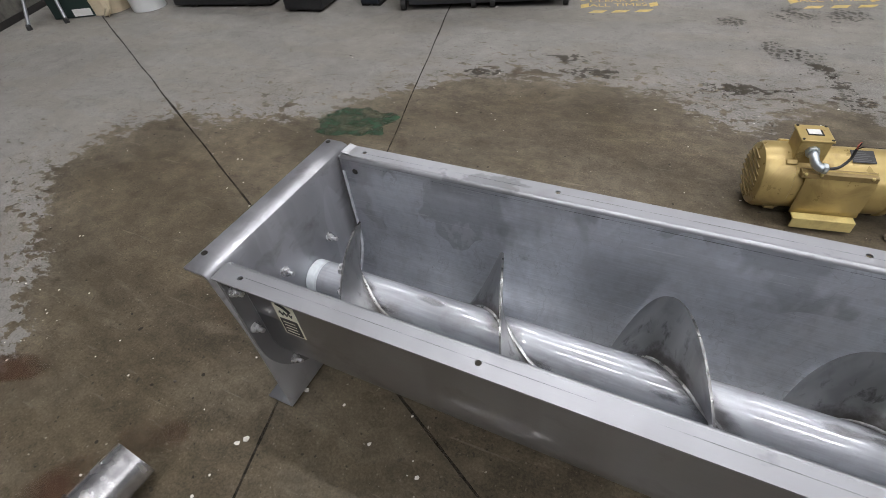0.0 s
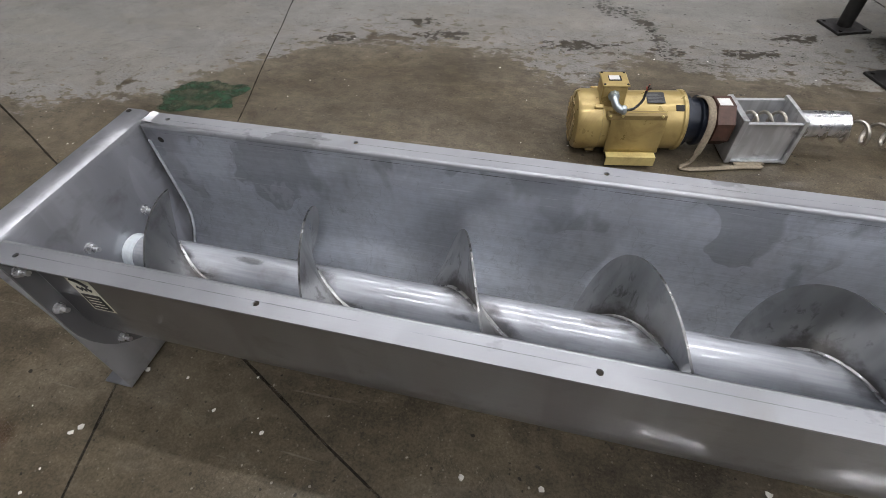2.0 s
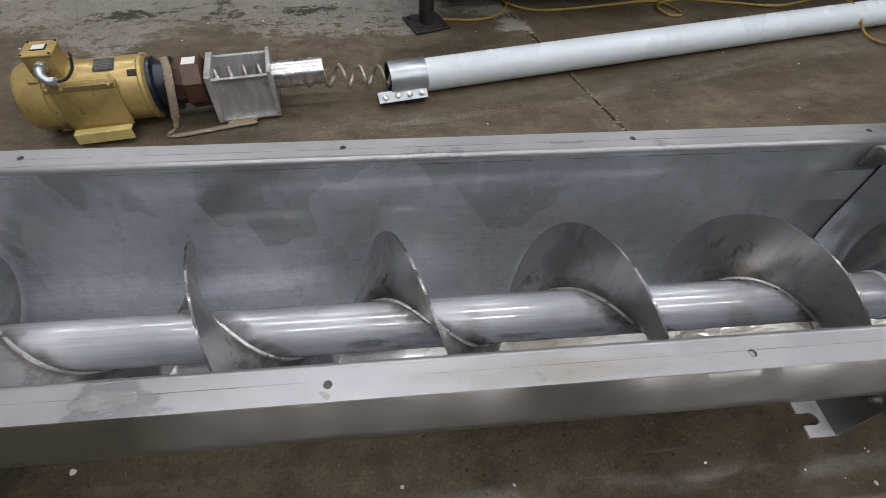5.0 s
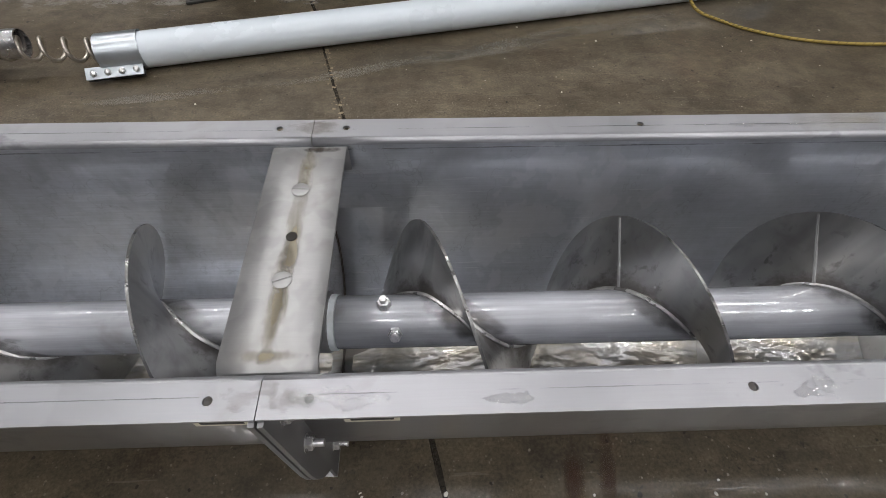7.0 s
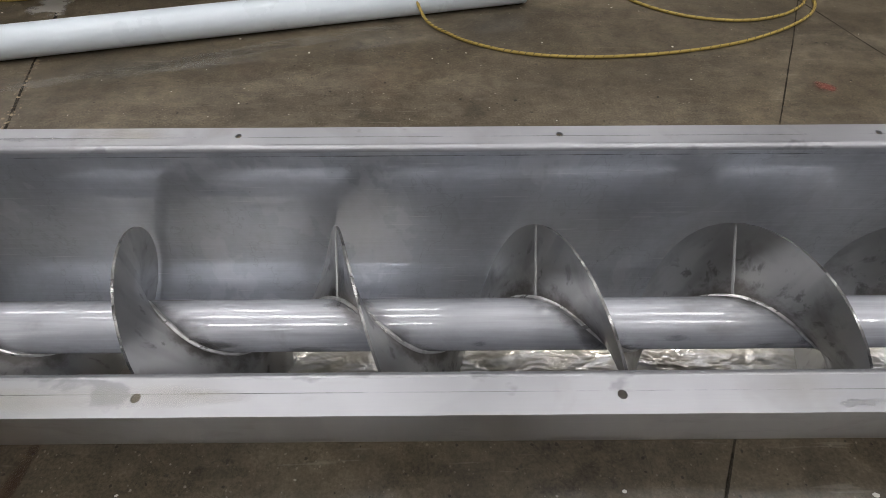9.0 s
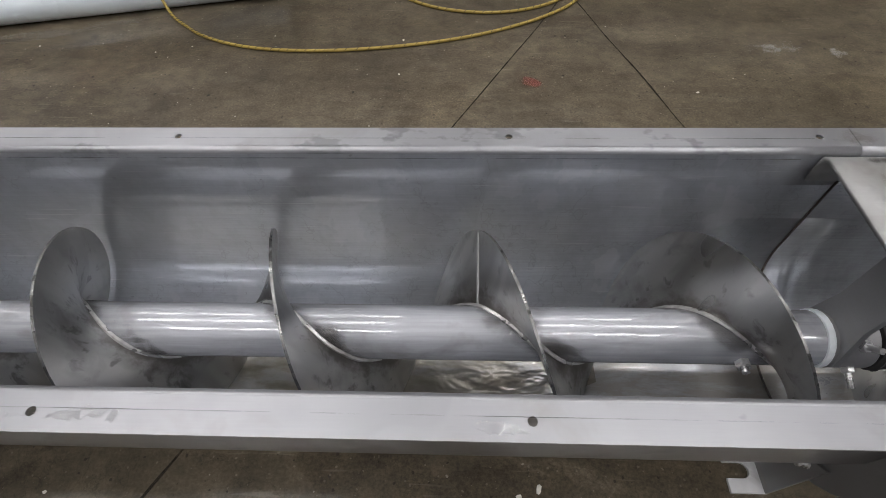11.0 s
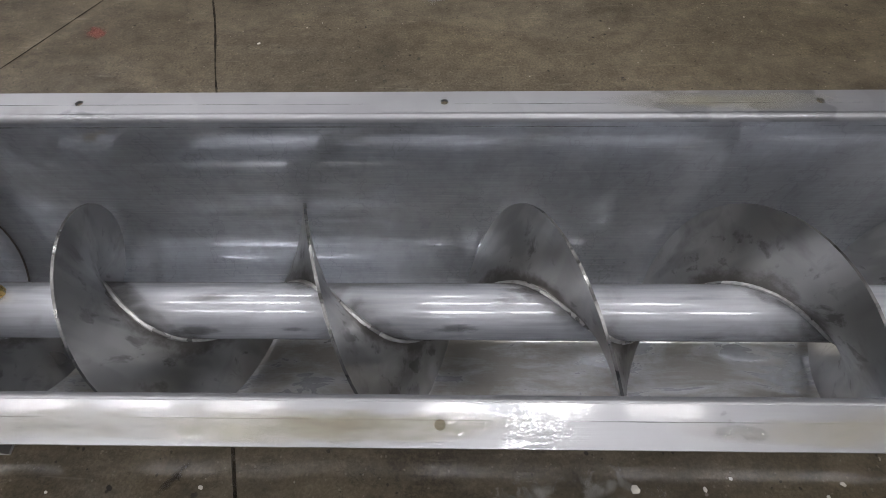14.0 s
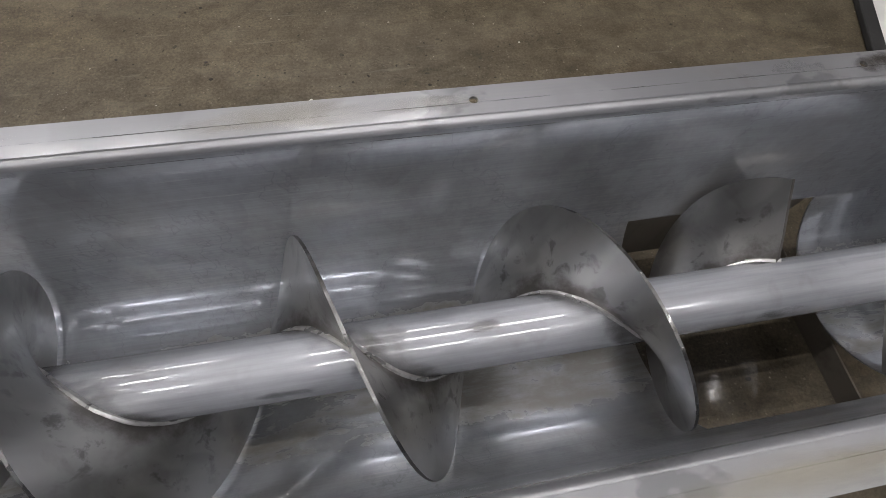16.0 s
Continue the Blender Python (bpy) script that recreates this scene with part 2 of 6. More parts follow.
J1, J2, END = 3.048, 6.096, 8.86     # joints between the troughs, and the end
M_TROUGH = trough_material()
# same sheet outside; the dark floor it mirrors is put into a darker tone
M_OUTER_SHADED = steel("trough_outside_shaded_steel", (0.35, 0.35, 0.362), (0.28, 0.36), dirt=0.4, tint=(0.20, 0.19, 0.175), blotch=2.6, smear=0.35, crisp=True, coat=0.3, metal=0.85)
M_FLANGE = steel("flange_steel", (0.37, 0.378, 0.40), (0.36, 0.48), dirt=0.45, tint=(0.25, 0.24, 0.215), blotch=3, coat=0.28, smear=0.16, metal=0.62, fogged=0.04, crisp=True, wave=0.06, gloss=0.08)
M_HANGER = steel("hanger_steel", (0.39, 0.395, 0.395), (0.40, 0.55), (5, 110, 5), 0.6, (0.27, 0.26, 0.22), 7, 0.10, metal=0.6, smear=0.4, crisp=True)
M_FLIGHT = steel("flight_steel", (0.54, 0.537, 0.53), (0.27, 0.34), (8, 8, 8), 0.45, (0.14, 0.13, 0.115), 6, 0.35, metal=0.93)


def weld_tint(m):
    """Brown heat tint that fades away from the weld, by the distance stored in the blade's own coordinates."""
    nt = m.node_tree
    b = nt.nodes["Principled BSDF"]
    sep = nt.nodes.new("ShaderNodeSeparateXYZ")
    nt.links.new(nt.nodes.new("ShaderNodeTexCoord").outputs["UV"], sep.inputs[0])
    cloud = noise_of(nt, coords(nt, (1, 1, 1), True, (3, 3, 3)), 22, 5, 0.65)
    near = maths(nt, "ADD", span(nt, sep.outputs[1], 0.0, 0.42, 0.5, 0.0), maths(nt, "MULTIPLY", maths(nt, "SUBTRACT", cloud, 0.5), 0.9))
    mask = span(nt, near, 0.16, 0.46, 0.0, 0.68, True)
    was = b.inputs["Base Color"].links[0].from_socket
    was = mixed(nt, mask, was, (0.12, 0.10, 0.085))
    # finger-wide dirty smears, most of them half way out
    rub = noise_of(nt, coords(nt, (1.6, 1, 0.6), True, (7, 1, 2)), 34, 4, 0.6, 0.4)
    band = maths(nt, "MULTIPLY", span(nt, sep.outputs[1], 0.05, 0.3, 0.0, 1.0), span(nt, sep.outputs[1], 0.9, 0.5, 0.15, 1.0))
    nt.links.new(mixed(nt, maths(nt, "MULTIPLY", span(nt, rub, 0.57, 0.66, 0.0, 0.55), band), was, (0.10, 0.095, 0.085)), b.inputs["Base Color"])


weld_tint(M_FLIGHT)
add_clear(M_FLIGHT, 0.22, 0.12)
add_clear(M_FLANGE, 0.30, 0.03, (0.60, 0.03, 7), 0.5, 60)
add_clear(M_OUTER_SHADED, 0.16, 0.03, None, 0.02, 9)
M_EDGE = steel("ground_edge_steel", (0.20, 0.20, 0.20), (0.18, 0.45), dirt=1.0, tint=(0.04, 0.038, 0.035), blotch=30, metal=0.9)
M_POLISH = steel("polished_tube", (0.64, 0.64, 0.66), (0.16, 0.28), dirt=0.35, tint=(0.12, 0.11, 0.1), blotch=14, metal=0.9)
M_PIPE = steel("pipe_steel", (0.50, 0.52, 0.56), (0.44, 0.52), (1.6, 34, 34), 0.7, (0.22, 0.21, 0.20), 4, 1.0, 0.16, metal=0.38, gloss=0.035, wave=0.004, streak=0.34)
add_clear(M_PIPE, 0.10, 0.04, None, 0.004, 9)
M_PLATE = steel("end_plate_steel", (0.52, 0.53, 0.56), (0.36, 0.46), dirt=0.7, tint=(0.20, 0.19, 0.18), blotch=5, coat=0.1, metal=0.72, smear=0.35, crisp=True)
M_DARKPLATE = steel("dull_plate_steel", (0.29, 0.29, 0.30), (0.42, 0.55), dirt=0.4, coat=0.1, metal=0.7)
M_WELD = steel("weld_bead_steel", (0.50, 0.50, 0.50), (0.20, 0.42), (30, 30, 30), 0.9, (0.15, 0.13, 0.11), 30, 0.3, metal=0.7)
M_SEAM = steel("bright_weld_steel", (0.74, 0.76, 0.80), (0.3, 0.4), (30, 30, 30), 0.2, (0.3, 0.3, 0.3), 30, 0.3, metal=0.4)
M_BOLT = steel("bolt_steel", (0.70, 0.70, 0.71), (0.2, 0.35), blotch=40, dirt=0.3, metal=0.8)
M_FOOT = plain("bright_zinc", (0.66, 0.675, 0.69), 0.42, 0.2, 0.08, 30, 0.1, dirt=(0.3, 0.28, 0.25), dirt_amount=0.5)
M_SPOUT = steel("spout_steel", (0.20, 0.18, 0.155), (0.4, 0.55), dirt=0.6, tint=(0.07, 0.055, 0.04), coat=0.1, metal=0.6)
M_BRASS = plain("brass", (0.50, 0.37, 0.15), 0.3, 1.0, 0.25, 120)
M_GALV = steel("galvanised_sheet", (0.52, 0.57, 0.61), (0.28, 0.36), blotch=6, dirt=0.1, smear=0.15, metal=0.8)
M_SPIRAL = steel("spiral_steel", (0.52, 0.48, 0.42), (0.3, 0.45), blotch=12, dirt=0.4, metal=0.8)
M_SEAL = plain("pale_seal", (0.74, 0.79, 0.82), 0.5, 0, 0.1, 60)
M_BLACK = plain("black_plastic", (0.018, 0.018, 0.02), 0.45, 0, 0.3, 40)
M_BLACKSTEEL = plain("black_painted_steel", (0.022, 0.021, 0.02), 0.5, 0, 0.4, 30, 0.15, dirt=(0.08, 0.06, 0.045), dirt_amount=0.2)
M_RUBBER = plain("black_rubber", (0.02, 0.02, 0.02), 0.7, 0, 0.3, 60)
M_SCRIBE = plain("scribe_groove", (0.19, 0.185, 0.18), 0.6, 0.6, 0.4, 80)
SCRIBE_NT = M_SCRIBE.node_tree
SCRIBE_NT.links.new(span(SCRIBE_NT, noise_of(SCRIBE_NT, coords(SCRIBE_NT, (1, 1, 1), True), 6, 5, 0.7), 0.42, 0.62, 0.0, 0.6), SCRIBE_NT.nodes["Principled BSDF"].inputs["Alpha"])
M_YELLOW = plain("gold_motor_paint", (0.47, 0.355, 0.14), 0.33, 0.30, 0.08, 20, 0.05, dirt=(0.22, 0.14, 0.05), dirt_amount=0.55)
M_PALEYELLOW = plain("pale_motor_foot_paint", (0.60, 0.49, 0.20), 0.45, 0.0, 0.1, 30, 0.05, dirt=(0.3, 0.2, 0.08))
M_GRILLE = plain("shadowed_gold_slot", (0.27, 0.195, 0.08), 0.5, 0.1, 0.2, 30)
M_SLOT = plain("dark_recess", (0.014, 0.012, 0.009), 0.7, 0.0, 0.4, 40)
M_BROWN = plain("brown_gearbox_paint", (0.085, 0.042, 0.03), 0.45, 0.1, 0.3, 40, dirt=(0.02, 0.015, 0.012))
M_NAVY = plain("dark_blue_paint", (0.013, 0.018, 0.03), 0.4, 0.1, 0.3, 40)
M_HOPPER = steel("hopper_steel", (0.60, 0.61, 0.62), (0.32, 0.46), (9, 60, 9), 0.9, (0.07, 0.062, 0.055), 11, 0.25, 0.5, metal=0.6)
M_FAINT = plain("faint_print", (0.10, 0.10, 0.10), 0.5)
M_HOSE = plain("pink_brown_hose", (0.30, 0.19, 0.14), 0.5, 0, 0.2, 30)
M_STRAP = plain("tan_webbing", (0.28, 0.235, 0.17), 0.85, 0, 0.25, 120, 0.4)
M_WHITE = plain("white_label", (0.75, 0.75, 0.73), 0.5, 0, 0.06, 40)
M_PVC = plain("white_pvc", (0.74, 0.825, 0.885), 0.28, 0, 0.015, 3, 0.0, dirt=(0.5, 0.46, 0.38), dirt_amount=0.10)
M_INK = plain("printed_ink", (0.03, 0.03, 0.03), 0.5, 0, 0.2, 80)
M_STICKER = plain("cream_sticker", (0.66, 0.64, 0.52), 0.4, 0, 0.08, 60)
M_CORD = plain("yellow_cord", (0.36, 0.26, 0.06), 0.6, 0, 0.2, 120, 0.3)
M_CORDBLACK = plain("black_cord_fleck", (0.05, 0.045, 0.02), 0.6, 0, 0.2, 120, 0.3)
M_CHIP = plain("pale_chip", (0.66, 0.64, 0.58), 0.8, 0, 0.15, 90, 0.3)
M_CRUMB = plain("concrete_crumbs", (0.27, 0.22, 0.15), 0.85, 0, 0.3, 60, 0.3)
M_PUTTY = plain("dark_grime", (0.05, 0.04, 0.035), 0.6, 0.1, 0.4, 60)
M_WALL = plain("hall_wall_paint", (0.34, 0.35, 0.36), 0.7, 0, 0.12, 2)
M_CEIL = plain("hall_ceiling", (0.72, 0.73, 0.74), 0.8, 0, 0.1, 2)
M_JOINT = plain("floor_joint_dirt", (0.030, 0.026, 0.021), 0.9, 0, 0.6, 60, 0.4, 0.1)
JOINT_NT = M_JOINT.node_tree
JOINT_NT.links.new(span(JOINT_NT, noise_of(JOINT_NT, coords(JOINT_NT, (1, 1, 1), True), 9, 6, 0.75), 0.36, 0.58, 0.40, 0.97), JOINT_NT.nodes["Principled BSDF"].inputs["Alpha"])
M_STENCIL = plain("yellow_floor_stencil", (0.52, 0.38, 0.12), 0.7, 0, 0.25, 30, 0.1, dirt=(0.3, 0.28, 0.25), dirt_amount=0.7)
M_GREEN = plain("green_floor_paint", (0.016, 0.055, 0.024), 0.45, 0, 0.6, 18, 0.1, dirt=(0.07, 0.062, 0.044), dirt_amount=0.95)
M_GREEN.node_tree.nodes["Principled BSDF"].inputs["Coat Weight"].default_value = 0.1
GREEN_NT = M_GREEN.node_tree
GREEN_NT.links.new(span(GREEN_NT, noise_of(GREEN_NT, coords(GREEN_NT, (1, 1, 1), True), 16, 7, 0.72), 0.38, 0.58, 0.0, 0.95), GREEN_NT.nodes["Principled BSDF"].inputs["Alpha"])
M_RED = plain("red_spray_mark", (0.5, 0.12, 0.09), 0.7, 0, 0.3, 60, 0.1)
M_BUCKET = plain("white_bucket_plastic", (0.66, 0.68, 0.68), 0.4, 0, 0.05, 10)
M_CREAM = plain("cream_bucket_plastic", (0.62, 0.53, 0.38), 0.5, 0, 0.1, 10, dirt=(0.4, 0.28, 0.15))
M_ALU = plain("grey_tube", (0.42, 0.43, 0.45), 0.4, 0.8, 0.1, 30)
M_SHEET = plain("white_panel_sheet", (0.62, 0.62, 0.60), 0.5, 0, 0.1, 12)


def stain(name, colour, rough=0.6, metal=0.0, scale=14, lo=0.42, hi=0.62, most=0.8, stretch=(1, 1, 1), detail=6):
    """A thin stain that fades out in a cloudy way."""
    m, nt, b = material(name)
    n = noise_of(nt, coords(nt, stretch, True, (1.7, 4.4, 0.9)), scale, detail, 0.65, 0.3)
    b.inputs["Base Color"].default_value = (*colour, 1)
    b.inputs["Roughness"].default_value = rough
    b.inputs["Metallic"].default_value = metal
    fade = nt.nodes.new("ShaderNodeTexCoord").outputs["UV"]
    far = nt.nodes.new("ShaderNodeVectorMath")
    far.operation = "LENGTH"
    nt.links.new(fade, far.inputs[0])
    edge = span(nt, far.outputs["Value"], 0.25, 1.0, 1.0, 0.0)
    body = span(nt, maths(nt, "ADD", n, maths(nt, "MULTIPLY", edge, 0.22)), lo + 0.12, hi + 0.12, 0.0, most)
    nt.links.new(maths(nt, "MULTIPLY", body, span(nt, edge, 0.0, 0.25, 0.0, 1.0)), b.inputs["Alpha"])
    return m


M_STAIN_BROWN = stain("brown_stain", (0.24, 0.21, 0.165), 0.55, 0.4, 40, 0.46, 0.66, 0.45, (0.6, 1, 1))
M_STAIN_DRY = stain("dry_concrete", (0.27, 0.255, 0.225), 0.8, 0, 9, 0.44, 0.50, 0.75, (0.8, 1.4, 1), 7)
M_STAIN_SWEPT = stain("swept_band", (0.25, 0.225, 0.18), 0.7, 0, 12, 0.40, 0.60, 0.45, (0.4, 1.4, 1), 7)
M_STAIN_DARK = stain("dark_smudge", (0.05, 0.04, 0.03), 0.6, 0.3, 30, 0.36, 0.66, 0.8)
M_STAIN_CREAM = stain("cream_smear", (0.46, 0.42, 0.28), 0.5, 0.4, 16, 0.40, 0.70, most=0.4, stretch=(0.3, 1.4, 1))
M_STAIN_RUST = stain("rust_stain", (0.075, 0.034, 0.017), 0.5, 0, 9, 0.32, 0.66, 0.65, detail=2)
M_STAIN_WHITE = stain("white_spatter", (0.45, 0.45, 0.42), 0.6, 0, 40, 0.52, 0.68, 0.4)
M_STAIN_OIL = stain("wet_footprint", (0.06, 0.052, 0.038), 0.4, 0, 24, 0.545, 0.575, 0.8, (1, 1.3, 1))


def tread_prints():
    """Wet tread marks: rows of small blocks, broken where the sole missed."""
    m = stain("wet_tread", (0.062, 0.055, 0.042), 0.45, 0, 12, 0.46, 0.50, 0.8)
    nt = m.node_tree
    alpha = nt.nodes["Principled BSDF"].inputs["Alpha"]
    cell = node(nt, "ShaderNodeTexVoronoi", Scale=34.0, Randomness=0.55)
    nt.links.new(coords(nt, (1, 1.5, 1), True), cell.inputs["Vector"])
    nt.links.new(maths(nt, "MULTIPLY", alpha.links[0].from_socket, span(nt, cell.outputs["Distance"], 0.40, 0.46, 1.0, 0.0)), alpha)
    return m


M_TREAD = tread_prints()
M_STAIN_RESIN = stain("resin_streak", (0.34, 0.285, 0.15), 0.45, 0.15, 24, 0.28, 0.50, 0.55, (1.5, 0.2, 1))
M_STAIN_RESIN_FAINT = stain("faint_resin", (0.30, 0.265, 0.18), 0.5, 0.2, 24, 0.42, 0.62, 0.6, (1, 0.35, 1))
M_STAIN_SPRAY = stain("red_spray", (0.30, 0.075, 0.055), 0.6, 0, 60, 0.40, 0.56, 0.6)
M_STAIN_COUPLING = stain("coupling_rust", (0.24, 0.13, 0.06), 0.6, 0.1, 26, 0.44, 0.66, 0.6)
M_STAIN_PIPE = stain("pipe_smudge", (0.16, 0.155, 0.15), 0.35, 0.8, 26, 0.50, 0.66, 0.45, (0.35, 1, 1), 4)
M_STAIN_HEAT = stain("heat_stain", (0.12, 0.112, 0.105), 0.4, 0.7, 15, 0.44, 0.68, 0.6, (0.7, 1, 1), 3)


def splash_film():
    """Drops and runs of clear water on steel: sharp gloss, broken outline."""
    m = stain("wet_splash_film", (0.62, 0.63, 0.65), 0.06, 0.7, 40, 0.55, 0.60, 0.35, (0.6, 1, 1), 4)
    nt = m.node_tree
    b = nt.nodes["Principled BSDF"]
    swell = node(nt, "ShaderNodeBump", Strength=1.0, Distance=0.006)
    nt.links.new(noise_of(nt, coords(nt, (0.6, 1.2, 1), True, (4, 4, 0)), 55, 3, 0.6, 0.6), swell.inputs["Height"])
    nt.links.new(swell.outputs["Normal"], b.inputs["Normal"])
    return m


M_SPLASH = splash_film()


def floor_material():
    m, nt, b = material("wet_concrete")
    pos = nt.nodes.new("ShaderNodeNewGeometry").outputs["Position"]
    sep = nt.nodes.new("ShaderNodeSeparateXYZ")
    nt.links.new(pos, sep.inputs[0])
    x, y = sep.outputs[0], sep.outputs[1]
    v = coords(nt, (1, 1, 1), True)
    # the far edge of the hosed-down part, as a line that winds along x
    edge = grey(nt, span(nt, x, -2.0, 3.0, 0.0, 1.0), [
        (0.0, 0.26), (0.02, 0.42), (0.12, 0.47), (0.22, 0.52), (0.29, 0.60), (0.32, 0.665), (0.40, 0.69), (0.48, 0.69),
        (0.56, 0.65), (0.60, 0.64), (0.66, 0.68), (0.74, 0.665), (0.84, 0.67), (0.90, 0.75), (0.95, 0.9), (1.0, 1.0)])
    edge = span(nt, edge, 0.0, 1.0, -1.0, 3.0)
    far = maths(nt, "SUBTRACT", edge, y)
    beyond = span(nt, x, 2.7, 3.4, 0.0, 3.0)
    far = maths(nt, "ADD", far, beyond)
    near = maths(nt, "ADD", maths(nt, "ADD", x, 0.98), maths(nt, "MULTIPLY", maths(nt, "ADD", maths(nt, "MAXIMUM", y, -0.36), 0.38), 1.2))
    near = maths(nt, "MINIMUM", near, maths(nt, "ADD", x, 1.78))
    dist = maths(nt, "MINIMUM", far, near)
    rag = noise_of(nt, v, 2.6, 3, 0.6, 0.2)
    fray = noise_of(nt, coords(nt, (1, 1.7, 1), True, (7, 3, 0)), 13, 6, 0.72, 0.2)
    splash = noise_of(nt, coords(nt, (1, 1.5, 1), True, (4, 2, 0)), 15.0, 4, 0.62, 0.2)
    dist = maths(nt, "ADD", dist, span(nt, rag, 0.3, 0.7, -0.12, 0.12))
    frayed = maths(nt, "ADD", dist, span(nt, fray, 0.3, 0.7, -0.13, 0.13))
    edge_mask = maths(nt, "ADD", span(nt, frayed, -0.006, 0.008, 0.0, 0.90), span(nt, frayed, 0.0, 0.3, 0.0, 0.10))
    fling = maths(nt, "ADD", splash, span(nt, dist, -0.65, 0.02, -0.16, -0.012))
    drops = span(nt, fling, 0.515, 0.53, 0.0, 0.95)
    wet = maths(nt, "MAXIMUM", edge_mask, drops)
    # dry concrete
    big = noise_of(nt, v, 0.9, 6, 0.6, 0.5)
    mid = noise_of(nt, v, 5.0, 8, 0.68)
    fine = noise_of(nt, v, 60, 6, 0.7)
    dry = ramp(nt, big, [(0.3, (0.195, 0.188, 0.173)), (0.5, (0.235, 0.228, 0.212)), (0.72, (0.270, 0.264, 0.247))])
    dry = mixed(nt, span(nt, mid, 0.35, 0.7, 0.0, 0.55), dry, (0.305, 0.299, 0.284))
    tracks = noise_of(nt, coords(nt, (0.8, 2.0, 1), True, (3, 11, 0)), 4.2, 7, 0.72, 0.6)
    dry = mixed(nt, span(nt, tracks, 0.58, 0.74, 0.0, 0.28), dry, (0.12, 0.113, 0.10))
    damp = ramp(nt, noise_of(nt, v, 1.7, 7, 0.6, 0.2), [
        (0.34, (0.0255, 0.0188, 0.0112)), (0.44, (0.0505, 0.0388, 0.0238)), (0.53, (0.081, 0.064, 0.0402)), (0.64, (0.124, 0.100, 0.065))])
    damp = mixed(nt, span(nt, mid, 0.50, 0.66, 0.0, 0.6), damp, (0.100, 0.083, 0.054))
    damp = mixed(nt, span(nt, mid, 0.46, 0.34, 0.0, 0.6), damp, (0.030, 0.024, 0.015))
    # paler away from the trough, the falloff of light put into the colour; ochre beside it
    light_falloff = maths(nt, "MULTIPLY", span(nt, y, -0.15, 0.9, 0.0, 1.0), span(nt, x, 3.0, 1.0, 0.75, 1.0))
    light_falloff = maths(nt, "MAXIMUM", light_falloff, span(nt, x, 0.2, -0.9, 0.0, 1.0))
    damp = mixed(nt, maths(nt, "MULTIPLY", light_falloff, 0.48), damp, (0.154, 0.124, 0.083))
    brim = maths(nt, "MULTIPLY", span(nt, y, -0.10, -0.25, 0.0, 0.45), span(nt, x, 0.2, 2.0, 0.6, 1.0))
    olive = maths(nt, "MULTIPLY", span(nt, y, 0.2, 0.6, 0.0, 1.0), span(nt, x, 5.8, 7.0, 0.0, 0.25))
    damp = mixed(nt, olive, damp, (0.148, 0.126, 0.082))
    damp = mixed(nt, brim, damp, (0.165, 0.132, 0.080))
    rust = noise_of(nt, coords(nt, (1, 1, 1), True, (1.3, 0.6, 0)), 1.3, 6, 0.7)
    damp = mixed(nt, span(nt, rust, 0.585, 0.74, 0.0, 0.6), damp, (0.075, 0.035, 0.018))
    streak = noise_of(nt, coords(nt, (0.5, 2.2, 1), True, (0, 7, 0)), 2.0, 8, 0.7, 0.8)
    damp = mixed(nt, span(nt, streak, 0.575, 0.635, 0.0, 0.6), damp, (0.170, 0.143, 0.100))
    col = mixed(nt, wet, dry, damp)
    speck = noise_of(nt, coords(nt, (1, 1, 1), True, (9, 1, 0)), 38, 3, 0.5)
    col = mixed(nt, span(nt, speck, 0.685, 0.715, 0.0, 0.75), col, (0.02, 0.018, 0.015))
    col = mixed(nt, span(nt, fine, 0.45, 0.75, 0.0, 0.14), col, (0.2, 0.175, 0.13))
    sand = noise_of(nt, coords(nt, (1, 1, 1), True, (5, 5, 0)), 150, 4, 0.7)
    col = mixed(nt, span(nt, sand, 0.36, 0.66, 0.0, 1.0), mixed(nt, 0.34, col, (0.012, 0.010, 0.007)), mixed(nt, 0.09, col, (0.42, 0.37, 0.28)))
    # older pour lines and dried borders: crisp steps in tone
    step = noise_of(nt, coords(nt, (0.7, 1.5, 1), True, (21, 3, 0)), 1.9, 7, 0.6, 0.3)
    col = mixed(nt, span(nt, step, 0.505, 0.515, 0.0, 0.16), col, (0.215, 0.185, 0.135))
    rim = maths(nt, "ABSOLUTE", maths(nt, "SUBTRACT", noise_of(nt, coords(nt, (1, 1.4, 1), True, (2, 17, 0)), 2.6, 8, 0.66, 0.4), 0.5))
    col = mixed(nt, span(nt, rim, 0.0, 0.007, 0.38, 0.0), col, (0.022, 0.018, 0.012))
    # scuffs and scratches
    for turn, shift in ((0.25, 3.0), (-0.5, 11.0), (1.2, 7.0)):
        mp = nt.nodes.new("ShaderNodeMapping")
        mp.inputs["Rotation"].default_value = (0, 0, turn)
        mp.inputs["Scale"].default_value = (1.1, 14, 1)
        mp.inputs["Location"].default_value = (shift, shift * 0.7, 0)
        nt.links.new(pos, mp.inputs["Vector"])
        scuff = noise_of(nt, mp.outputs["Vector"], 3.2, 3, 0.55, 0.15)
        col = mixed(nt, span(nt, scuff, 0.685, 0.72, 0.0, 0.30), col, (0.25, 0.225, 0.18))
    # pits and grit as single specks, dark and pale
    for size, reach, share, tint, most in ((26.0, 0.16, 0.80, (0.012, 0.010, 0.008), 0.85), (60.0, 0.22, 0.72, (0.014, 0.012, 0.009), 0.7), (48.0, 0.17, 0.84, (0.40, 0.37, 0.31), 0.7), (110.0, 0.3, 0.7, (0.27, 0.24, 0.19), 0.45)):
        cell = node(nt, "ShaderNodeTexVoronoi", Scale=size)
        warped = nt.nodes.new("ShaderNodeVectorMath")
        warped.operation = "ADD"
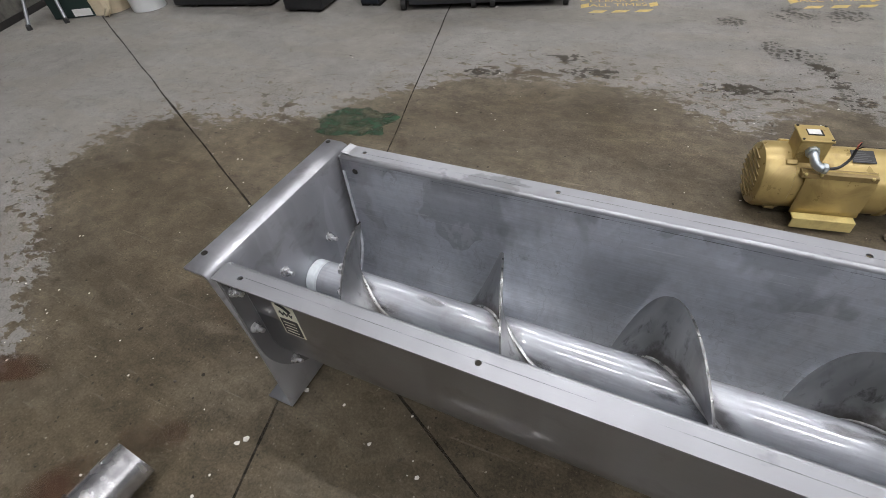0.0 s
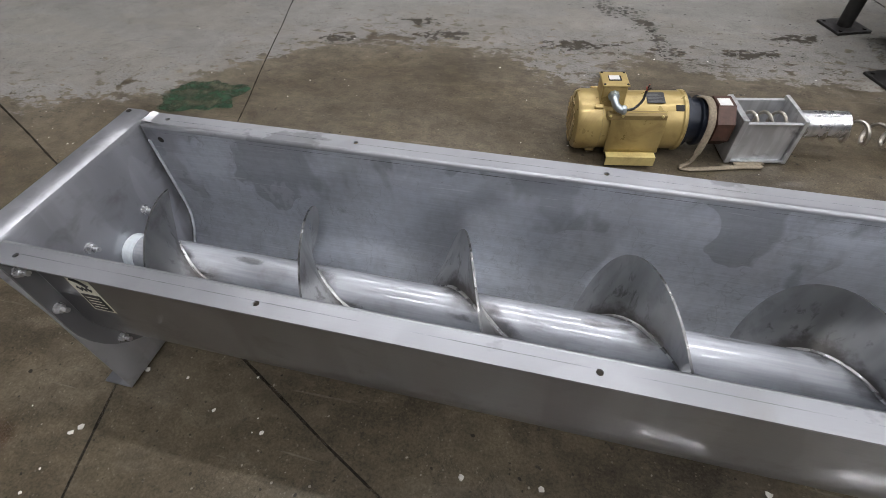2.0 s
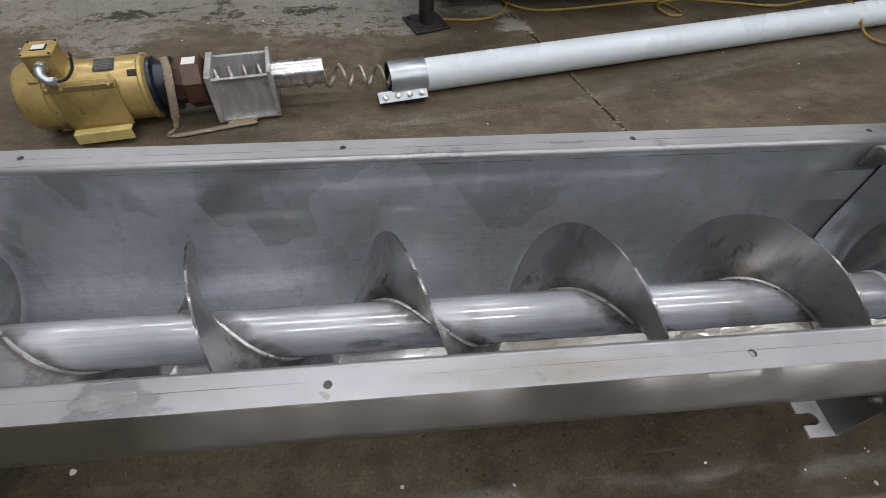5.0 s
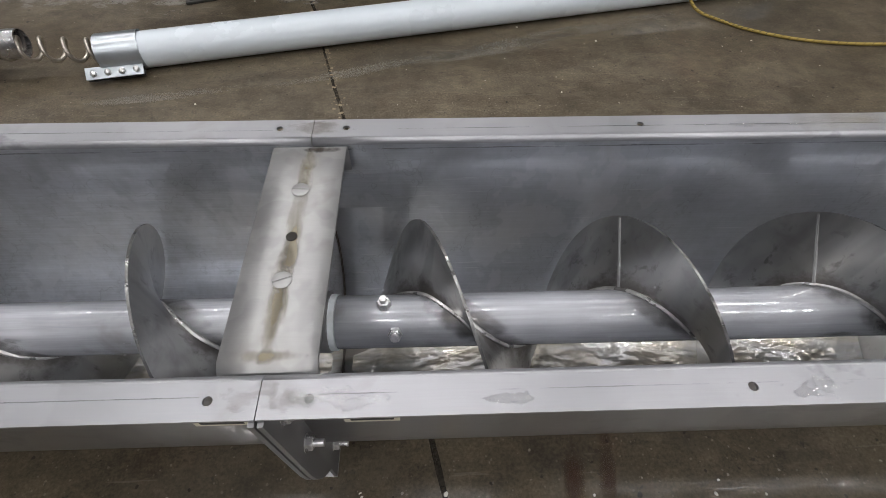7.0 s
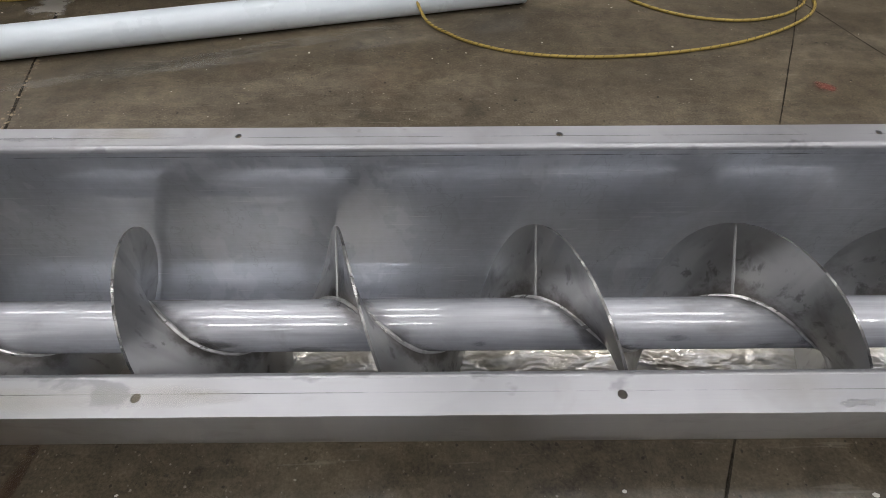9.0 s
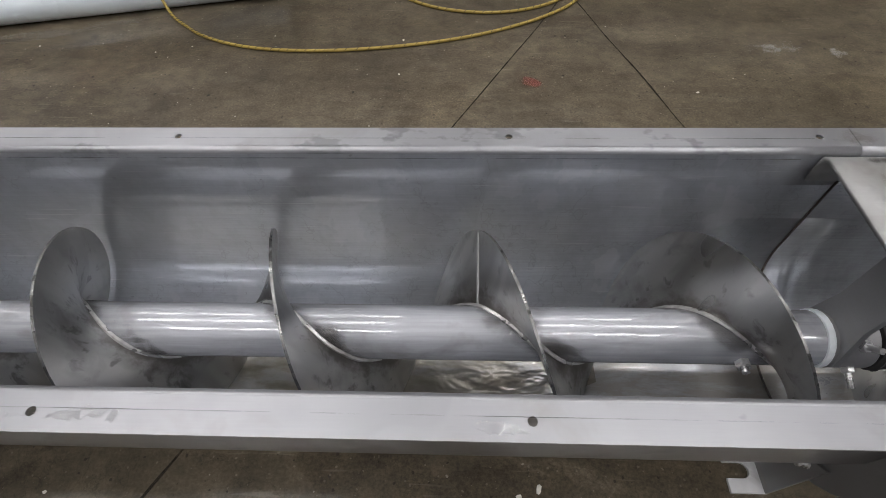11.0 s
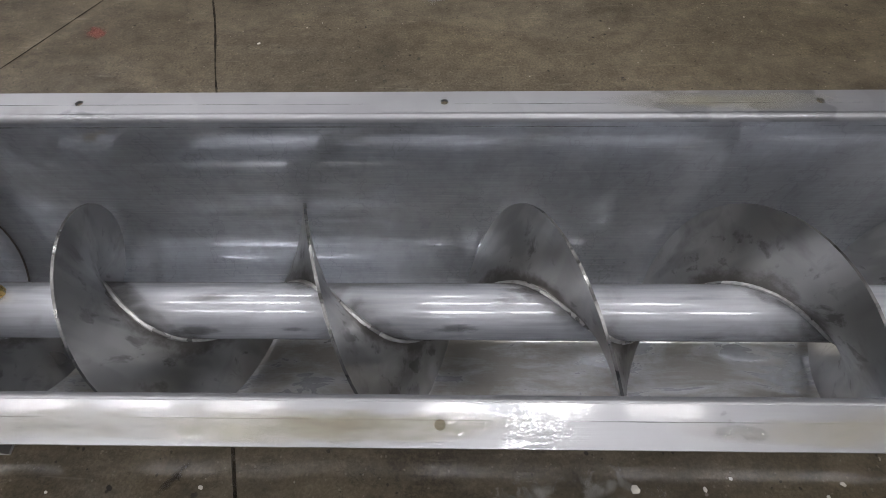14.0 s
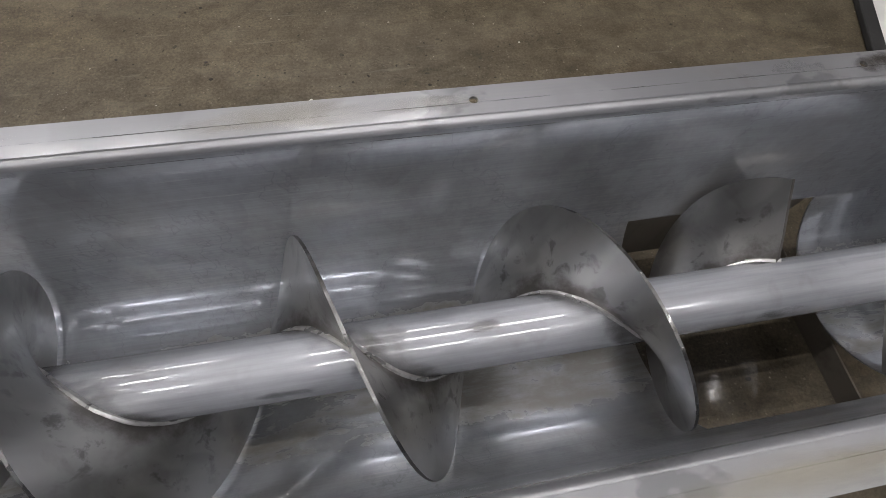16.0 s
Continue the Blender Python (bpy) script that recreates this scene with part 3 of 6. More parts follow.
        nt.links.new(coords(nt, (1, 1, 1), True, (size, size * 0.3, 0)), warped.inputs[0])
        shake = node(nt, "ShaderNodeTexNoise", Scale=size * 1.6, Detail=2.0)
        nt.links.new(v, shake.inputs["Vector"])
        less = nt.nodes.new("ShaderNodeVectorMath")
        less.operation = "SCALE"
        less.inputs["Scale"].default_value = 0.4 / size
        nt.links.new(shake.outputs["Color"], less.inputs[0])
        nt.links.new(less.outputs[0], warped.inputs[1])
        nt.links.new(warped.outputs[0], cell.inputs["Vector"])
        pick = nt.nodes.new("ShaderNodeSeparateColor")
        nt.links.new(cell.outputs["Color"], pick.inputs[0])
        grow = maths(nt, "MULTIPLY", maths(nt, "SUBTRACT", pick.outputs[0], share), reach / (1 - share))
        col = mixed(nt, span(nt, maths(nt, "SUBTRACT", grow, cell.outputs["Distance"]), -0.01, 0.03, 0.0, most), col, tint)
    # mottling of the slab: hand-sized clouds and broad bands, stronger where it is wet;
    # the brighter light on the far side is multiplied in by y
    hand = noise_of(nt, coords(nt, (1, 1.2, 1), True, (13, 4, 0)), 13, 8, 0.76, 0.15)
    broad = noise_of(nt, coords(nt, (0.8, 1.3, 1), True, (3, 14, 0)), 2.6, 7, 0.68, 0.2)
    tone = maths(nt, "MULTIPLY", span(nt, hand, 0.33, 0.68, 0.62, 1.30), maths(nt, "MULTIPLY", span(nt, broad, 0.34, 0.66, 0.66, 1.02), span(nt, y, -0.1, 0.45, 1.0, 1.14)))
    tone = maths(nt, "ADD", maths(nt, "MULTIPLY", maths(nt, "SUBTRACT", tone, 1.0), span(nt, wet, 0.0, 1.0, 0.28, 1.0)), 1.0)
    scaled = nt.nodes.new("ShaderNodeVectorMath")
    scaled.operation = "SCALE"
    nt.links.new(col, scaled.inputs[0])
    nt.links.new(tone, scaled.inputs["Scale"])
    col = scaled.outputs[0]
    nt.links.new(col, b.inputs["Base Color"])
    pools = span(nt, noise_of(nt, coords(nt, (1, 1.5, 1), True, (2, 4, 0)), 2.3, 7, 0.65), 0.40, 0.62, 0.5, 0.29)
    r = nt.nodes.new("ShaderNodeMix")
    nt.links.new(wet, r.inputs[0])
    r.inputs[2].default_value = 0.78
    nt.links.new(pools, r.inputs[3])
    nt.links.new(r.outputs[0], b.inputs["Roughness"])
    b.inputs["Specular IOR Level"].default_value = 0.28
    film = span(nt, noise_of(nt, coords(nt, (1, 1, 1), True, (6, 3, 0)), 3.1, 3, 0.5), 0.42, 0.62, 0.0, 0.7)
    film = maths(nt, "MULTIPLY", film, span(nt, x, 0.2, 0.9, 0.08, 1.0))
    gutter = maths(nt, "MULTIPLY", span(nt, y, -0.10, -0.17, 0.0, 0.9), span(nt, x, 1.0, 2.0, 0.0, 1.0))
    gutter = maths(nt, "MULTIPLY", gutter, span(nt, noise_of(nt, coords(nt, (1, 1.6, 1), True, (8, 8, 0)), 5.0, 4, 0.6), 0.40, 0.50, 0.15, 1.0))
    film = maths(nt, "MAXIMUM", film, gutter)
    nt.links.new(maths(nt, "MULTIPLY", wet, film), b.inputs["Coat Weight"])
    b.inputs["Coat Roughness"].default_value = 0.014
    bumped(nt, b, maths(nt, "ADD", maths(nt, "MULTIPLY", fine, 0.4), mid), 0.25, 0.004)
    ripple = node(nt, "ShaderNodeBump", Strength=0.03, Distance=0.004)
    nt.links.new(noise_of(nt, v, 40, 3, 0.5), ripple.inputs["Height"])
    nt.links.new(ripple.outputs["Normal"], b.inputs["Coat Normal"])
    # standing water in the low spots along the trough: a clear mirror film with a broken outline
    wavy = node(nt, "ShaderNodeBump", Strength=0.10, Distance=0.003)
    nt.links.new(noise_of(nt, coords(nt, (0.6, 1.3, 1), True, (1, 6, 0)), 55, 3, 0.55), wavy.inputs["Height"])
    mirror = node(nt, "ShaderNodeBsdfGlossy", Roughness=0.02)
    nt.links.new(wavy.outputs["Normal"], mirror.inputs["Normal"])
    low = span(nt, noise_of(nt, coords(nt, (0.55, 1.6, 1), True, (3, 5, 0)), 17, 5, 0.65, 0.3), 0.47, 0.51, 0.0, 0.06)
    low = maths(nt, "MULTIPLY", low, span(nt, y, -0.05, -0.15, 0.0, 1.0))
    low = maths(nt, "MULTIPLY", low, maths(nt, "MULTIPLY", wet, span(nt, x, 0.7, 1.5, 0.0, 1.0)))
    over = nt.nodes.new("ShaderNodeMixShader")
    nt.links.new(low, over.inputs[0])
    nt.links.new(b.outputs[0], over.inputs[1])
    nt.links.new(mirror.outputs[0], over.inputs[2])
    nt.links.new(over.outputs[0], nt.nodes["Material Output"].inputs["Surface"])
    return m


M_FLOOR = floor_material()


# ---- mesh helpers ----
def link(name, bm, mat, parent=None, label="", smooth=False, solid=0.0, offset=-1.0, flats=False):
    me = bpy.data.meshes.new(name)
    bm.normal_update()
    bm.to_mesh(me)
    bm.free()
    for one in mat if isinstance(mat, (list, tuple)) else [mat]:
        me.materials.append(one)
    if smooth:
        for p in me.polygons:
            p.use_smooth = True
        me.set_sharp_from_angle(angle=radians(38))
        if flats:
            for p in me.polygons:
                zs = [me.vertices[v].co.z for v in p.vertices]
                if max(zs) - min(zs) < 1e-5 or min(zs) >= ZC and max(zs) < H - 0.01:
                    p.use_smooth = False
    ob = new(name, me)
    if parent:
        ob.parent = parent
    if label:
        ob["label"] = label
    if solid:
        md = ob.modifiers.new("sheet", "SOLIDIFY")
        md.thickness, md.offset = solid, offset
    return ob


def part(name, bm, mat, parent, label="", **more):
    return link(name, bm, mat, parent, label, **more)


def thing(name, label, category, group="", m=None, kind=""):
    ob = new(name)
    ob.empty_display_size = 0.1
    if m is not None:
        ob.matrix_world = m
    return tagged(ob, label, category, group, kind)


def box(bm, x0, x1, y0, y1, z0, z1, bevel=0.0, m=None):
    r = bmesh.ops.create_cube(bm, size=1.0)
    vs = r["verts"]
    bmesh.ops.scale(bm, vec=(x1 - x0, y1 - y0, z1 - z0), verts=vs)
    bmesh.ops.translate(bm, vec=((x0 + x1) / 2, (y0 + y1) / 2, (z0 + z1) / 2), verts=vs)
    if bevel:
        es = list({e for v in vs for e in v.link_edges})
        got = bmesh.ops.bevel(bm, geom=es, offset=bevel, segments=2, affect="EDGES", profile=0.5)
        vs = list({v for f in got["faces"] for v in f.verts} | {v for v in vs if v.is_valid})
    if m is not None:
        bmesh.ops.transform(bm, matrix=m, verts=vs)
    return vs


def aim(a, b):
    """A frame at a whose z axis runs to b."""
    d = Vector(b) - Vector(a)
    return Matrix.Translation(a) @ d.to_track_quat("Z", "Y").to_matrix().to_4x4(), d.length


def turned(bm, profile, m=None, seg=32, closed=False):
    """A body of revolution round z from (radius, height) pairs."""
    rings = []
    for r, z in profile:
        rings.append([bm.verts.new((r * math.cos(2 * math.pi * k / seg), r * math.sin(2 * math.pi * k / seg), z)) for k in range(seg)])
    pairs = list(zip(rings, rings[1:])) + ([(rings[-1], rings[0])] if closed else [])
    for a, b in pairs:
        for k in range(seg):
            bm.faces.new((a[k], a[(k + 1) % seg], b[(k + 1) % seg], b[k]))
    if not closed:
        for ring, flip in ((rings[0], True), (rings[-1], False)):
            bm.faces.new(ring[::-1] if flip else ring)
    if m is not None:
        bmesh.ops.transform(bm, matrix=m, verts=[v for ring in rings for v in ring])
    return rings


def rod(bm, a, b, r, seg=16, r2=None):
    m, d = aim(a, b)
    turned(bm, [(r, 0), (r2 or r, d)], m, seg)


def hexagon(bm, a, b, r):
    m, d = aim(a, b)
    turned(bm, [(r * 0.92, 0), (r, d * 0.12), (r, d * 0.85), (r * 0.88, d)], m, 6)


def tube_along(bm, pts, r, seg=8):
    """A round bar swept along points."""
    pts = [Vector(p) for p in pts]
    rings, side = [], None
    for i, p in enumerate(pts):
        d = (pts[min(i + 1, len(pts) - 1)] - pts[max(i - 1, 0)]).normalized()
        if side is None:
            side = d.orthogonal().normalized()
        side = (side - d * side.dot(d)).normalized()
        up = d.cross(side)
        rings.append([bm.verts.new(p + (side * math.cos(2 * math.pi * k / seg) + up * math.sin(2 * math.pi * k / seg)) * r) for k in range(seg)])
    for a, b in zip(rings, rings[1:]):
        for k in range(seg):
            bm.faces.new((a[k], a[(k + 1) % seg], b[(k + 1) % seg], b[k]))
    bm.faces.new(rings[0][::-1])
    bm.faces.new(rings[-1])


def smooth_line(pts, n=10):
    """Catmull-Rom points through the given ones."""
    p = [Vector(q) for q in pts]
    p = [p[0] * 2 - p[1]] + p + [p[-1] * 2 - p[-2]]
    out = []
    for i in range(1, len(p) - 2):
        for k in range(n):
            t = k / n
            out.append(0.5 * ((2 * p[i]) + (p[i + 1] - p[i - 1]) * t + (2 * p[i - 1] - 5 * p[i] + 4 * p[i + 1] - p[i + 2]) * t * t
                              + (3 * p[i] - p[i - 1] - 3 * p[i + 1] + p[i + 2]) * t ** 3))
    return out + [p[-2]]


# ---- the hall ----
CEILING = 8.3


def build_hall():
    bm = bmesh.new()
    bmesh.ops.create_grid(bm, x_segments=4, y_segments=4, size=1)
    bmesh.ops.scale(bm, vec=(18, 15, 1), verts=bm.verts)
    bmesh.ops.translate(bm, vec=(3, 2, 0), verts=bm.verts)
    fl = link("floor", bm, M_FLOOR)
    tagged(fl, "worn concrete floor, hosed wet and brown round the conveyor", "floor", kind="structure")
    for nm, c in (("wall_north", (-15.2, 21.2, 17.0, 17.2)), ("wall_south", (-15.2, 21.2, -13.2, -13.0)), ("wall_west", (-15.2, -15.0, -13.0, 17.0)), ("wall_east", (21.0, 21.2, -13.0, 17.0))):
        bm = bmesh.new()
        box(bm, *c, 0, CEILING)
        tagged(link(nm, bm, M_WALL), "painted grey wall of the workshop hall", "wall", kind="structure")
    # out of view; kept pale to bounce the uplights down
    bm = bmesh.new()
    box(bm, -15.2, 21.2, -13.2, 17.2, CEILING, CEILING + 0.2)
    tagged(link("ceiling", bm, M_CEIL), "pale ceiling of the workshop hall", "ceiling", kind="structure")
    # saw-cut joints and cracks in the slab: straight lines with crumbled edges
    rng = random.Random(5)
    for a, b, w in (((-6.0, 3.12), (2.2, -1.104), 0.0046), ((-1.661, 5.4), (0.522, -2.3), 0.0038), ((1.767, 5.4), (3.706, -2.0), 0.0060),
                    ((7.914, 5.4), (3.97, -2.0), 0.0032), ((4.926, 5.4), (7.035, -2.0), 0.0032)):
        bm = bmesh.new()
        a, b = Vector((*a, 0.0012)), Vector((*b, 0.0012))
        side = (b - a).cross(Vector((0, 0, 1))).normalized()
        n, rows = 260, []
        for i in range(n + 1):
            p = a.lerp(b, i / n) + side * (noise.noise(Vector((i * 0.11, a.x, w * 900))) * w * 1.6)
            wide = w * (0.55 + 0.5 * rng.random() + 0.9 * max(0, noise.noise(Vector((i * 0.07, 3, a.x)))))
            rows.append((bm.verts.new(p - side * wide), bm.verts.new(p + side * wide)))
        for r0, r1 in zip(rows, rows[1:]):
            bm.faces.new((r0[0], r0[1], r1[1], r1[0]))
        tagged(link("floor_joint", bm, M_JOINT), "dark dirty joint line in the concrete slab", "floor joint", kind="structure")


def build_lamps():
    proto = None
    for y, first, last in LAMP_ROWS:
        for x in (at for at in LAMP_X if first <= at <= last):
            data = bpy.data.lights.new("strip_light", "AREA")
            data.shape, data.size, data.size_y = "RECTANGLE", 1.15, 0.13
            data.energy, data.color = LAMP_POWER, LAMP_COLOUR
            lamp = new("strip_light", data)
            lamp.location = (x, y, LAMP_Z - 0.07)
            # unseen uplight added above each lamp to even out the light by ceiling bounce
            glow = bpy.data.lights.new("fill_uplight", "AREA")
            glow.shape, glow.size, glow.size_y = "RECTANGLE", 1.15, 0.13
            glow.energy, glow.color = FILL_UPLIGHT, LAMP_COLOUR
            top = new("fill_uplight", glow)
            top.matrix_world = pose(x, y, LAMP_Z + 0.07, 180)
            if proto is None:
                proto = thing("strip_lamp", "long white strip lamp hung under the ceiling", "lamp", "ceiling lamps", pose(x, y, LAMP_Z))
                bm = bmesh.new()
                box(bm, -0.6, 0.6, -0.13, 0.13, -0.05, 0.05, 0.01)
                part("housing", bm, M_WHITE, proto)
                for sx in (-0.45, 0.45):
                    bm = bmesh.new()
                    rod(bm, (sx, 0, 0.05), (sx, 0, CEILING - LAMP_Z), 0.006, 6)
                    part("hanger_rod", bm, M_ALU, proto)
            else:
                copy_thing(proto, pose(x, y, LAMP_Z))


# ---- screw conveyor ----
H = 0.511          # top of the flanges
ZC = 0.278         # height of the screw's axis
RI = 0.181         # inside half width and bottom radius
FLAT = 0.1902      # where the flat of the flange begins
OUT = 0.2308       # outer edge of the flange
PITCH = 0.3345
R_SCREW = 0.169
R_PIPE = 0.0445


def section_line(cut):
    """Half round trough section with bent-out flanges, from near to far; the flat of each flange is left out."""
    pts = []
    bend = FLAT - RI
    for k in range(5):
        a = radians(90 * k / 4)
        pts.append((-FLAT + bend * math.sin(a), H - bend * (1 - math.cos(a))))
    pts += [(-RI, 0.44), (-RI, 0.36)]
    angles = sorted({*[4.5 * k for k in range(41)], cut, 180 - cut})
    pts += [(-RI * math.cos(radians(a)), ZC - RI * math.sin(radians(a))) for a in angles]
    pts += [(RI, 0.36), (RI, 0.44)]
    for k in range(5):
        a = radians(90 * (1 - k / 4))
        pts.append((FLAT - bend * math.sin(a), H - bend * (1 - math.cos(a))))
    return pts


CUT = 19.14        # degrees below the axis at which the outlet is cut


def trough_body(x0, x1, holes, outlet=None):
    bm = bmesh.new()
    half = (OUT - FLAT) / 2
    xs = {x0, x1, *[x0 + (x1 - x0) * k / 24 for k in range(25)]}
    if outlet:
        xs = {x for x in xs if min(abs(x - outlet[0]), abs(x - outlet[1])) > 0.03} | set(outlet)
    xs = sorted(xs)
    line = section_line(CUT)
    cols = [[bm.verts.new((x, y + 0.0012 * noise.noise(Vector((x * 1.3, y * 3, z * 3))), z)) for y, z in line] for x in xs]
    low = ZC - RI * math.sin(radians(CUT)) + 1e-4
    for a, b, xa, xb in zip(cols, cols[1:], xs, xs[1:]):
        for j in range(len(line) - 1):
            if outlet and xa >= outlet[0] - 1e-6 and xb <= outlet[1] + 1e-6 and max(line[j][1], line[j + 1][1]) <= low:
                continue
            bm.faces.new((a[j], a[j + 1], b[j + 1], b[j]))
    # the flat flanges with their bolt holes
    mid = (FLAT + OUT) / 2
    for s in (-1, 1):
        at = x0
        spans = []
        for h in sorted(holes):
            spans += [(at, h - half, None), (h - half, h + half, h)]
            at = h + half
        spans.append((at, x1, None))
        for a, b, h in spans:
            if h is None:
                n = max(1, int((b - a) / 0.13))
                for k in range(n):
                    p, q = a + (b - a) * k / n, a + (b - a) * (k + 1) / n
                    vs = [bm.verts.new(c) for c in ((p, s * FLAT, H), (q, s * FLAT, H), (q, s * OUT, H), (p, s * OUT, H))]
                    bm.faces.new(vs if s > 0 else vs[::-1])
                continue
            ring, rim = [], []
            for k in range(16):
                t = 2 * math.pi * k / 16
                c, d = math.cos(t), math.sin(t)
                f = half / max(abs(c), abs(d))
                rim.append(bm.verts.new((h + c * f, s * (mid + d * f), H)))
                ring.append(bm.verts.new((h + c * 0.0052, s * (mid + d * 0.0052), H)))
            for k in range(16):
                vs = (ring[k], rim[k], rim[(k + 1) % 16], ring[(k + 1) % 16])
                bm.faces.new(vs if s > 0 else vs[::-1])
    bmesh.ops.remove_doubles(bm, verts=bm.verts, dist=0.0004)
    bmesh.ops.recalc_face_normals(bm, faces=bm.faces)
    up = max(bm.faces, key=lambda f: f.calc_center_median().z + abs(f.normal.z))
    if up.normal.z < 0:
        bmesh.ops.reverse_faces(bm, faces=bm.faces)
    for f in bm.faces:
        f.material_index = 1 if f.calc_center_median().z > H - 0.009 else 0
    return bm


def u_flange(bm, x0, x1, inner=None, outer=0.236):
    """Connecting flange: a flat U of bar round the trough's outside."""
    inner = inner or RI + 0.0042
    path = [(-1, H - 0.006)] + [(a, None) for a in range(0, 181, 9)] + [(1, H - 0.006)]
    sides = []
    for r in (inner, outer):
        row = []
        for a, z in path:
            y = a * r if z else -r * math.cos(radians(a))
            zz = z if z else ZC - r * math.sin(radians(a))
            row.append((y, zz))
        sides.append(row)
    grid = [[[bm.verts.new((x, y, z)) for y, z in row] for row in sides] for x in (x0, x1)]
    n = len(path)
    for k in range(n - 1):
        bm.faces.new((grid[0][0][k], grid[0][0][k + 1], grid[0][1][k + 1], grid[0][1][k]))
        bm.faces.new((grid[1][0][k], grid[1][1][k], grid[1][1][k + 1], grid[1][0][k + 1]))
        bm.faces.new((grid[0][1][k], grid[0][1][k + 1], grid[1][1][k + 1], grid[1][1][k]))
        bm.faces.new((grid[0][0][k], grid[1][0][k], grid[1][0][k + 1], grid[0][0][k + 1]))
    for k in (0, n - 1):
        bm.faces.new((grid[0][0][k], grid[0][1][k], grid[1][1][k], grid[1][0][k]))
    bmesh.ops.recalc_face_normals(bm, faces=bm.faces)


def joint_bolt(owner, x, y, z, way=1, name="bolt", nut_gap=0.014):
    bm = bmesh.new()
    hexagon(bm, (x, y, z), (x + way * 0.010, y, z), 0.0105)
    rod(bm, (x + way * 0.010, y, z), (x + way * 0.024, y, z), 0.0055, 10)
    turned(bm, [(0.0125, 0), (0.0125, 0.002)], aim((x - way * 0.0015, y, z), (x + way, y, z))[0], 16)
    part(name, bm, M_BOLT, owner, "bright hexagon bolt", smooth=True)


def foot_bracket(owner, x, s, way=-1):
    """Upright plate under the joint with a slotted foot."""
    bm = bmesh.new()
    f = bm.faces.new([bm.verts.new((x, s * y, z)) for y, z in ((0.104, 0.004), (0.182, 0.004), (0.182, 0.188), (0.104, 0.112))])
    g = bmesh.ops.extrude_face_region(bm, geom=[f])
    bmesh.ops.translate(bm, vec=(way * 0.006, 0, 0), verts=[e for e in g["geom"] if isinstance(e, bmesh.types.BMVert)])
    bmesh.ops.recalc_face_normals(bm, faces=bm.faces)
    part("foot_upright", bm, M_DARKPLATE, owner)
    # foot plate with an open slot
    bm = bmesh.new()
    xa, xb = x, x + way * 0.066
    pts = [(xa, 0.104), (xa, 0.182), (xb, 0.182), (xb, 0.157)]
    for k in range(9):
        t = radians(90 - 180 * k / 8)
        pts.append((x + way * 0.036 + way * -0.014 * math.cos(t), 0.143 + 0.014 * math.sin(t)))
    pts += [(xb, 0.129), (xb, 0.104)]
    vs = [bm.verts.new((px, s * py, 0.0065)) for px, py in pts]
    f = bm.faces.new(vs)
    g = bmesh.ops.extrude_face_region(bm, geom=[f])
    bmesh.ops.translate(bm, vec=(0, 0, -0.0062), verts=[e for e in g["geom"] if isinstance(e, bmesh.types.BMVert)])
    bmesh.ops.recalc_face_normals(bm, faces=bm.faces)
    part("slotted_foot", bm, M_FOOT, owner, "bare steel foot with an open bolt slot")


def sticker(owner, x0, z1, wide, high, pictogram=False, slope=0.0):
    y = -RI - 0.0045
    bm = bmesh.new()
    box(bm, x0, x0 + wide, y - 0.0006, y, z1 - high, z1)
    st = part("sticker", bm, M_STICKER, owner, "cream warning sticker with black print")
    bm = bmesh.new()
    if pictogram:
        box(bm, x0 + 0.004, x0 + wide - 0.004, y - 0.0012, y - 0.0006, z1 - high + 0.004, z1 - high * 0.52)
        tube_along(bm, [(x0 + wide * (0.2 + 0.6 * k / 12), y - 0.0008, z1 - high * 0.36 + 0.006 * math.sin(k * 1.6)) for k in range(13)], 0.0016, 5)
        tube_along(bm, [(x0 + wide * 0.25, y - 0.0008, z1 - high * 0.10), (x0 + wide * 0.55, y - 0.0008, z1 - high * 0.16), (x0 + wide * 0.8, y - 0.0008, z1 - high * 0.27)], 0.0034, 5)
    else:
        for k in range(5):
            box(bm, x0 + wide * 0.12, x0 + wide * 0.9, y - 0.0012, y - 0.0006, z1 - high * (0.22 + 0.15 * k) - high * 0.085, z1 - high * (0.22 + 0.15 * k))
    part("print", bm, M_INK, st)
    if pictogram:
        bm = bmesh.new()
        for k in range(4):
            box(bm, x0 + 0.01, x0 + wide - 0.012, y - 0.0018, y - 0.0013, z1 - high * (0.60 + 0.09 * k) - 0.002, z1 - high * (0.60 + 0.09 * k))
        part("print_line", bm, M_STICKER, st)


def trough(x0, x1, holes, outlet=None, label=""):
    t = thing("trough_section", label, "conveyor trough", "trough sections")
    part("trough_body", trough_body(x0, x1, holes, outlet), [M_TROUGH, M_FLANGE, M_OUTER_SHADED, M_FLANGE], t, smooth=True, solid=0.0038, offset=-1, flats=True).modifiers["sheet"].material_offset = 2
    for s in (-1, 1):
        bm = bmesh.new()
        box(bm, x0 + 0.06, x1 - 0.06, s * 0.2065 - 0.0004, s * 0.2065 + 0.0004, H - 0.001, H + 0.0004)
        part("scribe_line", bm, M_SCRIBE, t, "thin dark scribe line along the flange")
        bm = bmesh.new()
        box(bm, x0 + 0.05, x1 - 0.08, s * (RI - 0.0004) - 0.0006, s * (RI - 0.0004) + 0.0006, H - 0.0169, H - 0.0161)
        part("bend_line", bm, M_SCRIBE, t, "thin dark line below the bend")
    return t


HOLES_A = (0.0508, 0.508, 1.016, 1.524, 2.032, 2.54, 2.9972)
HOLES_B = (3.0988, 3.556, 4.064, 4.572, 5.08, 5.588, 6.0452)
HOLES_C = (6.1468, 6.412, 6.920, 7.427, 7.935, 8.443, 8.80)


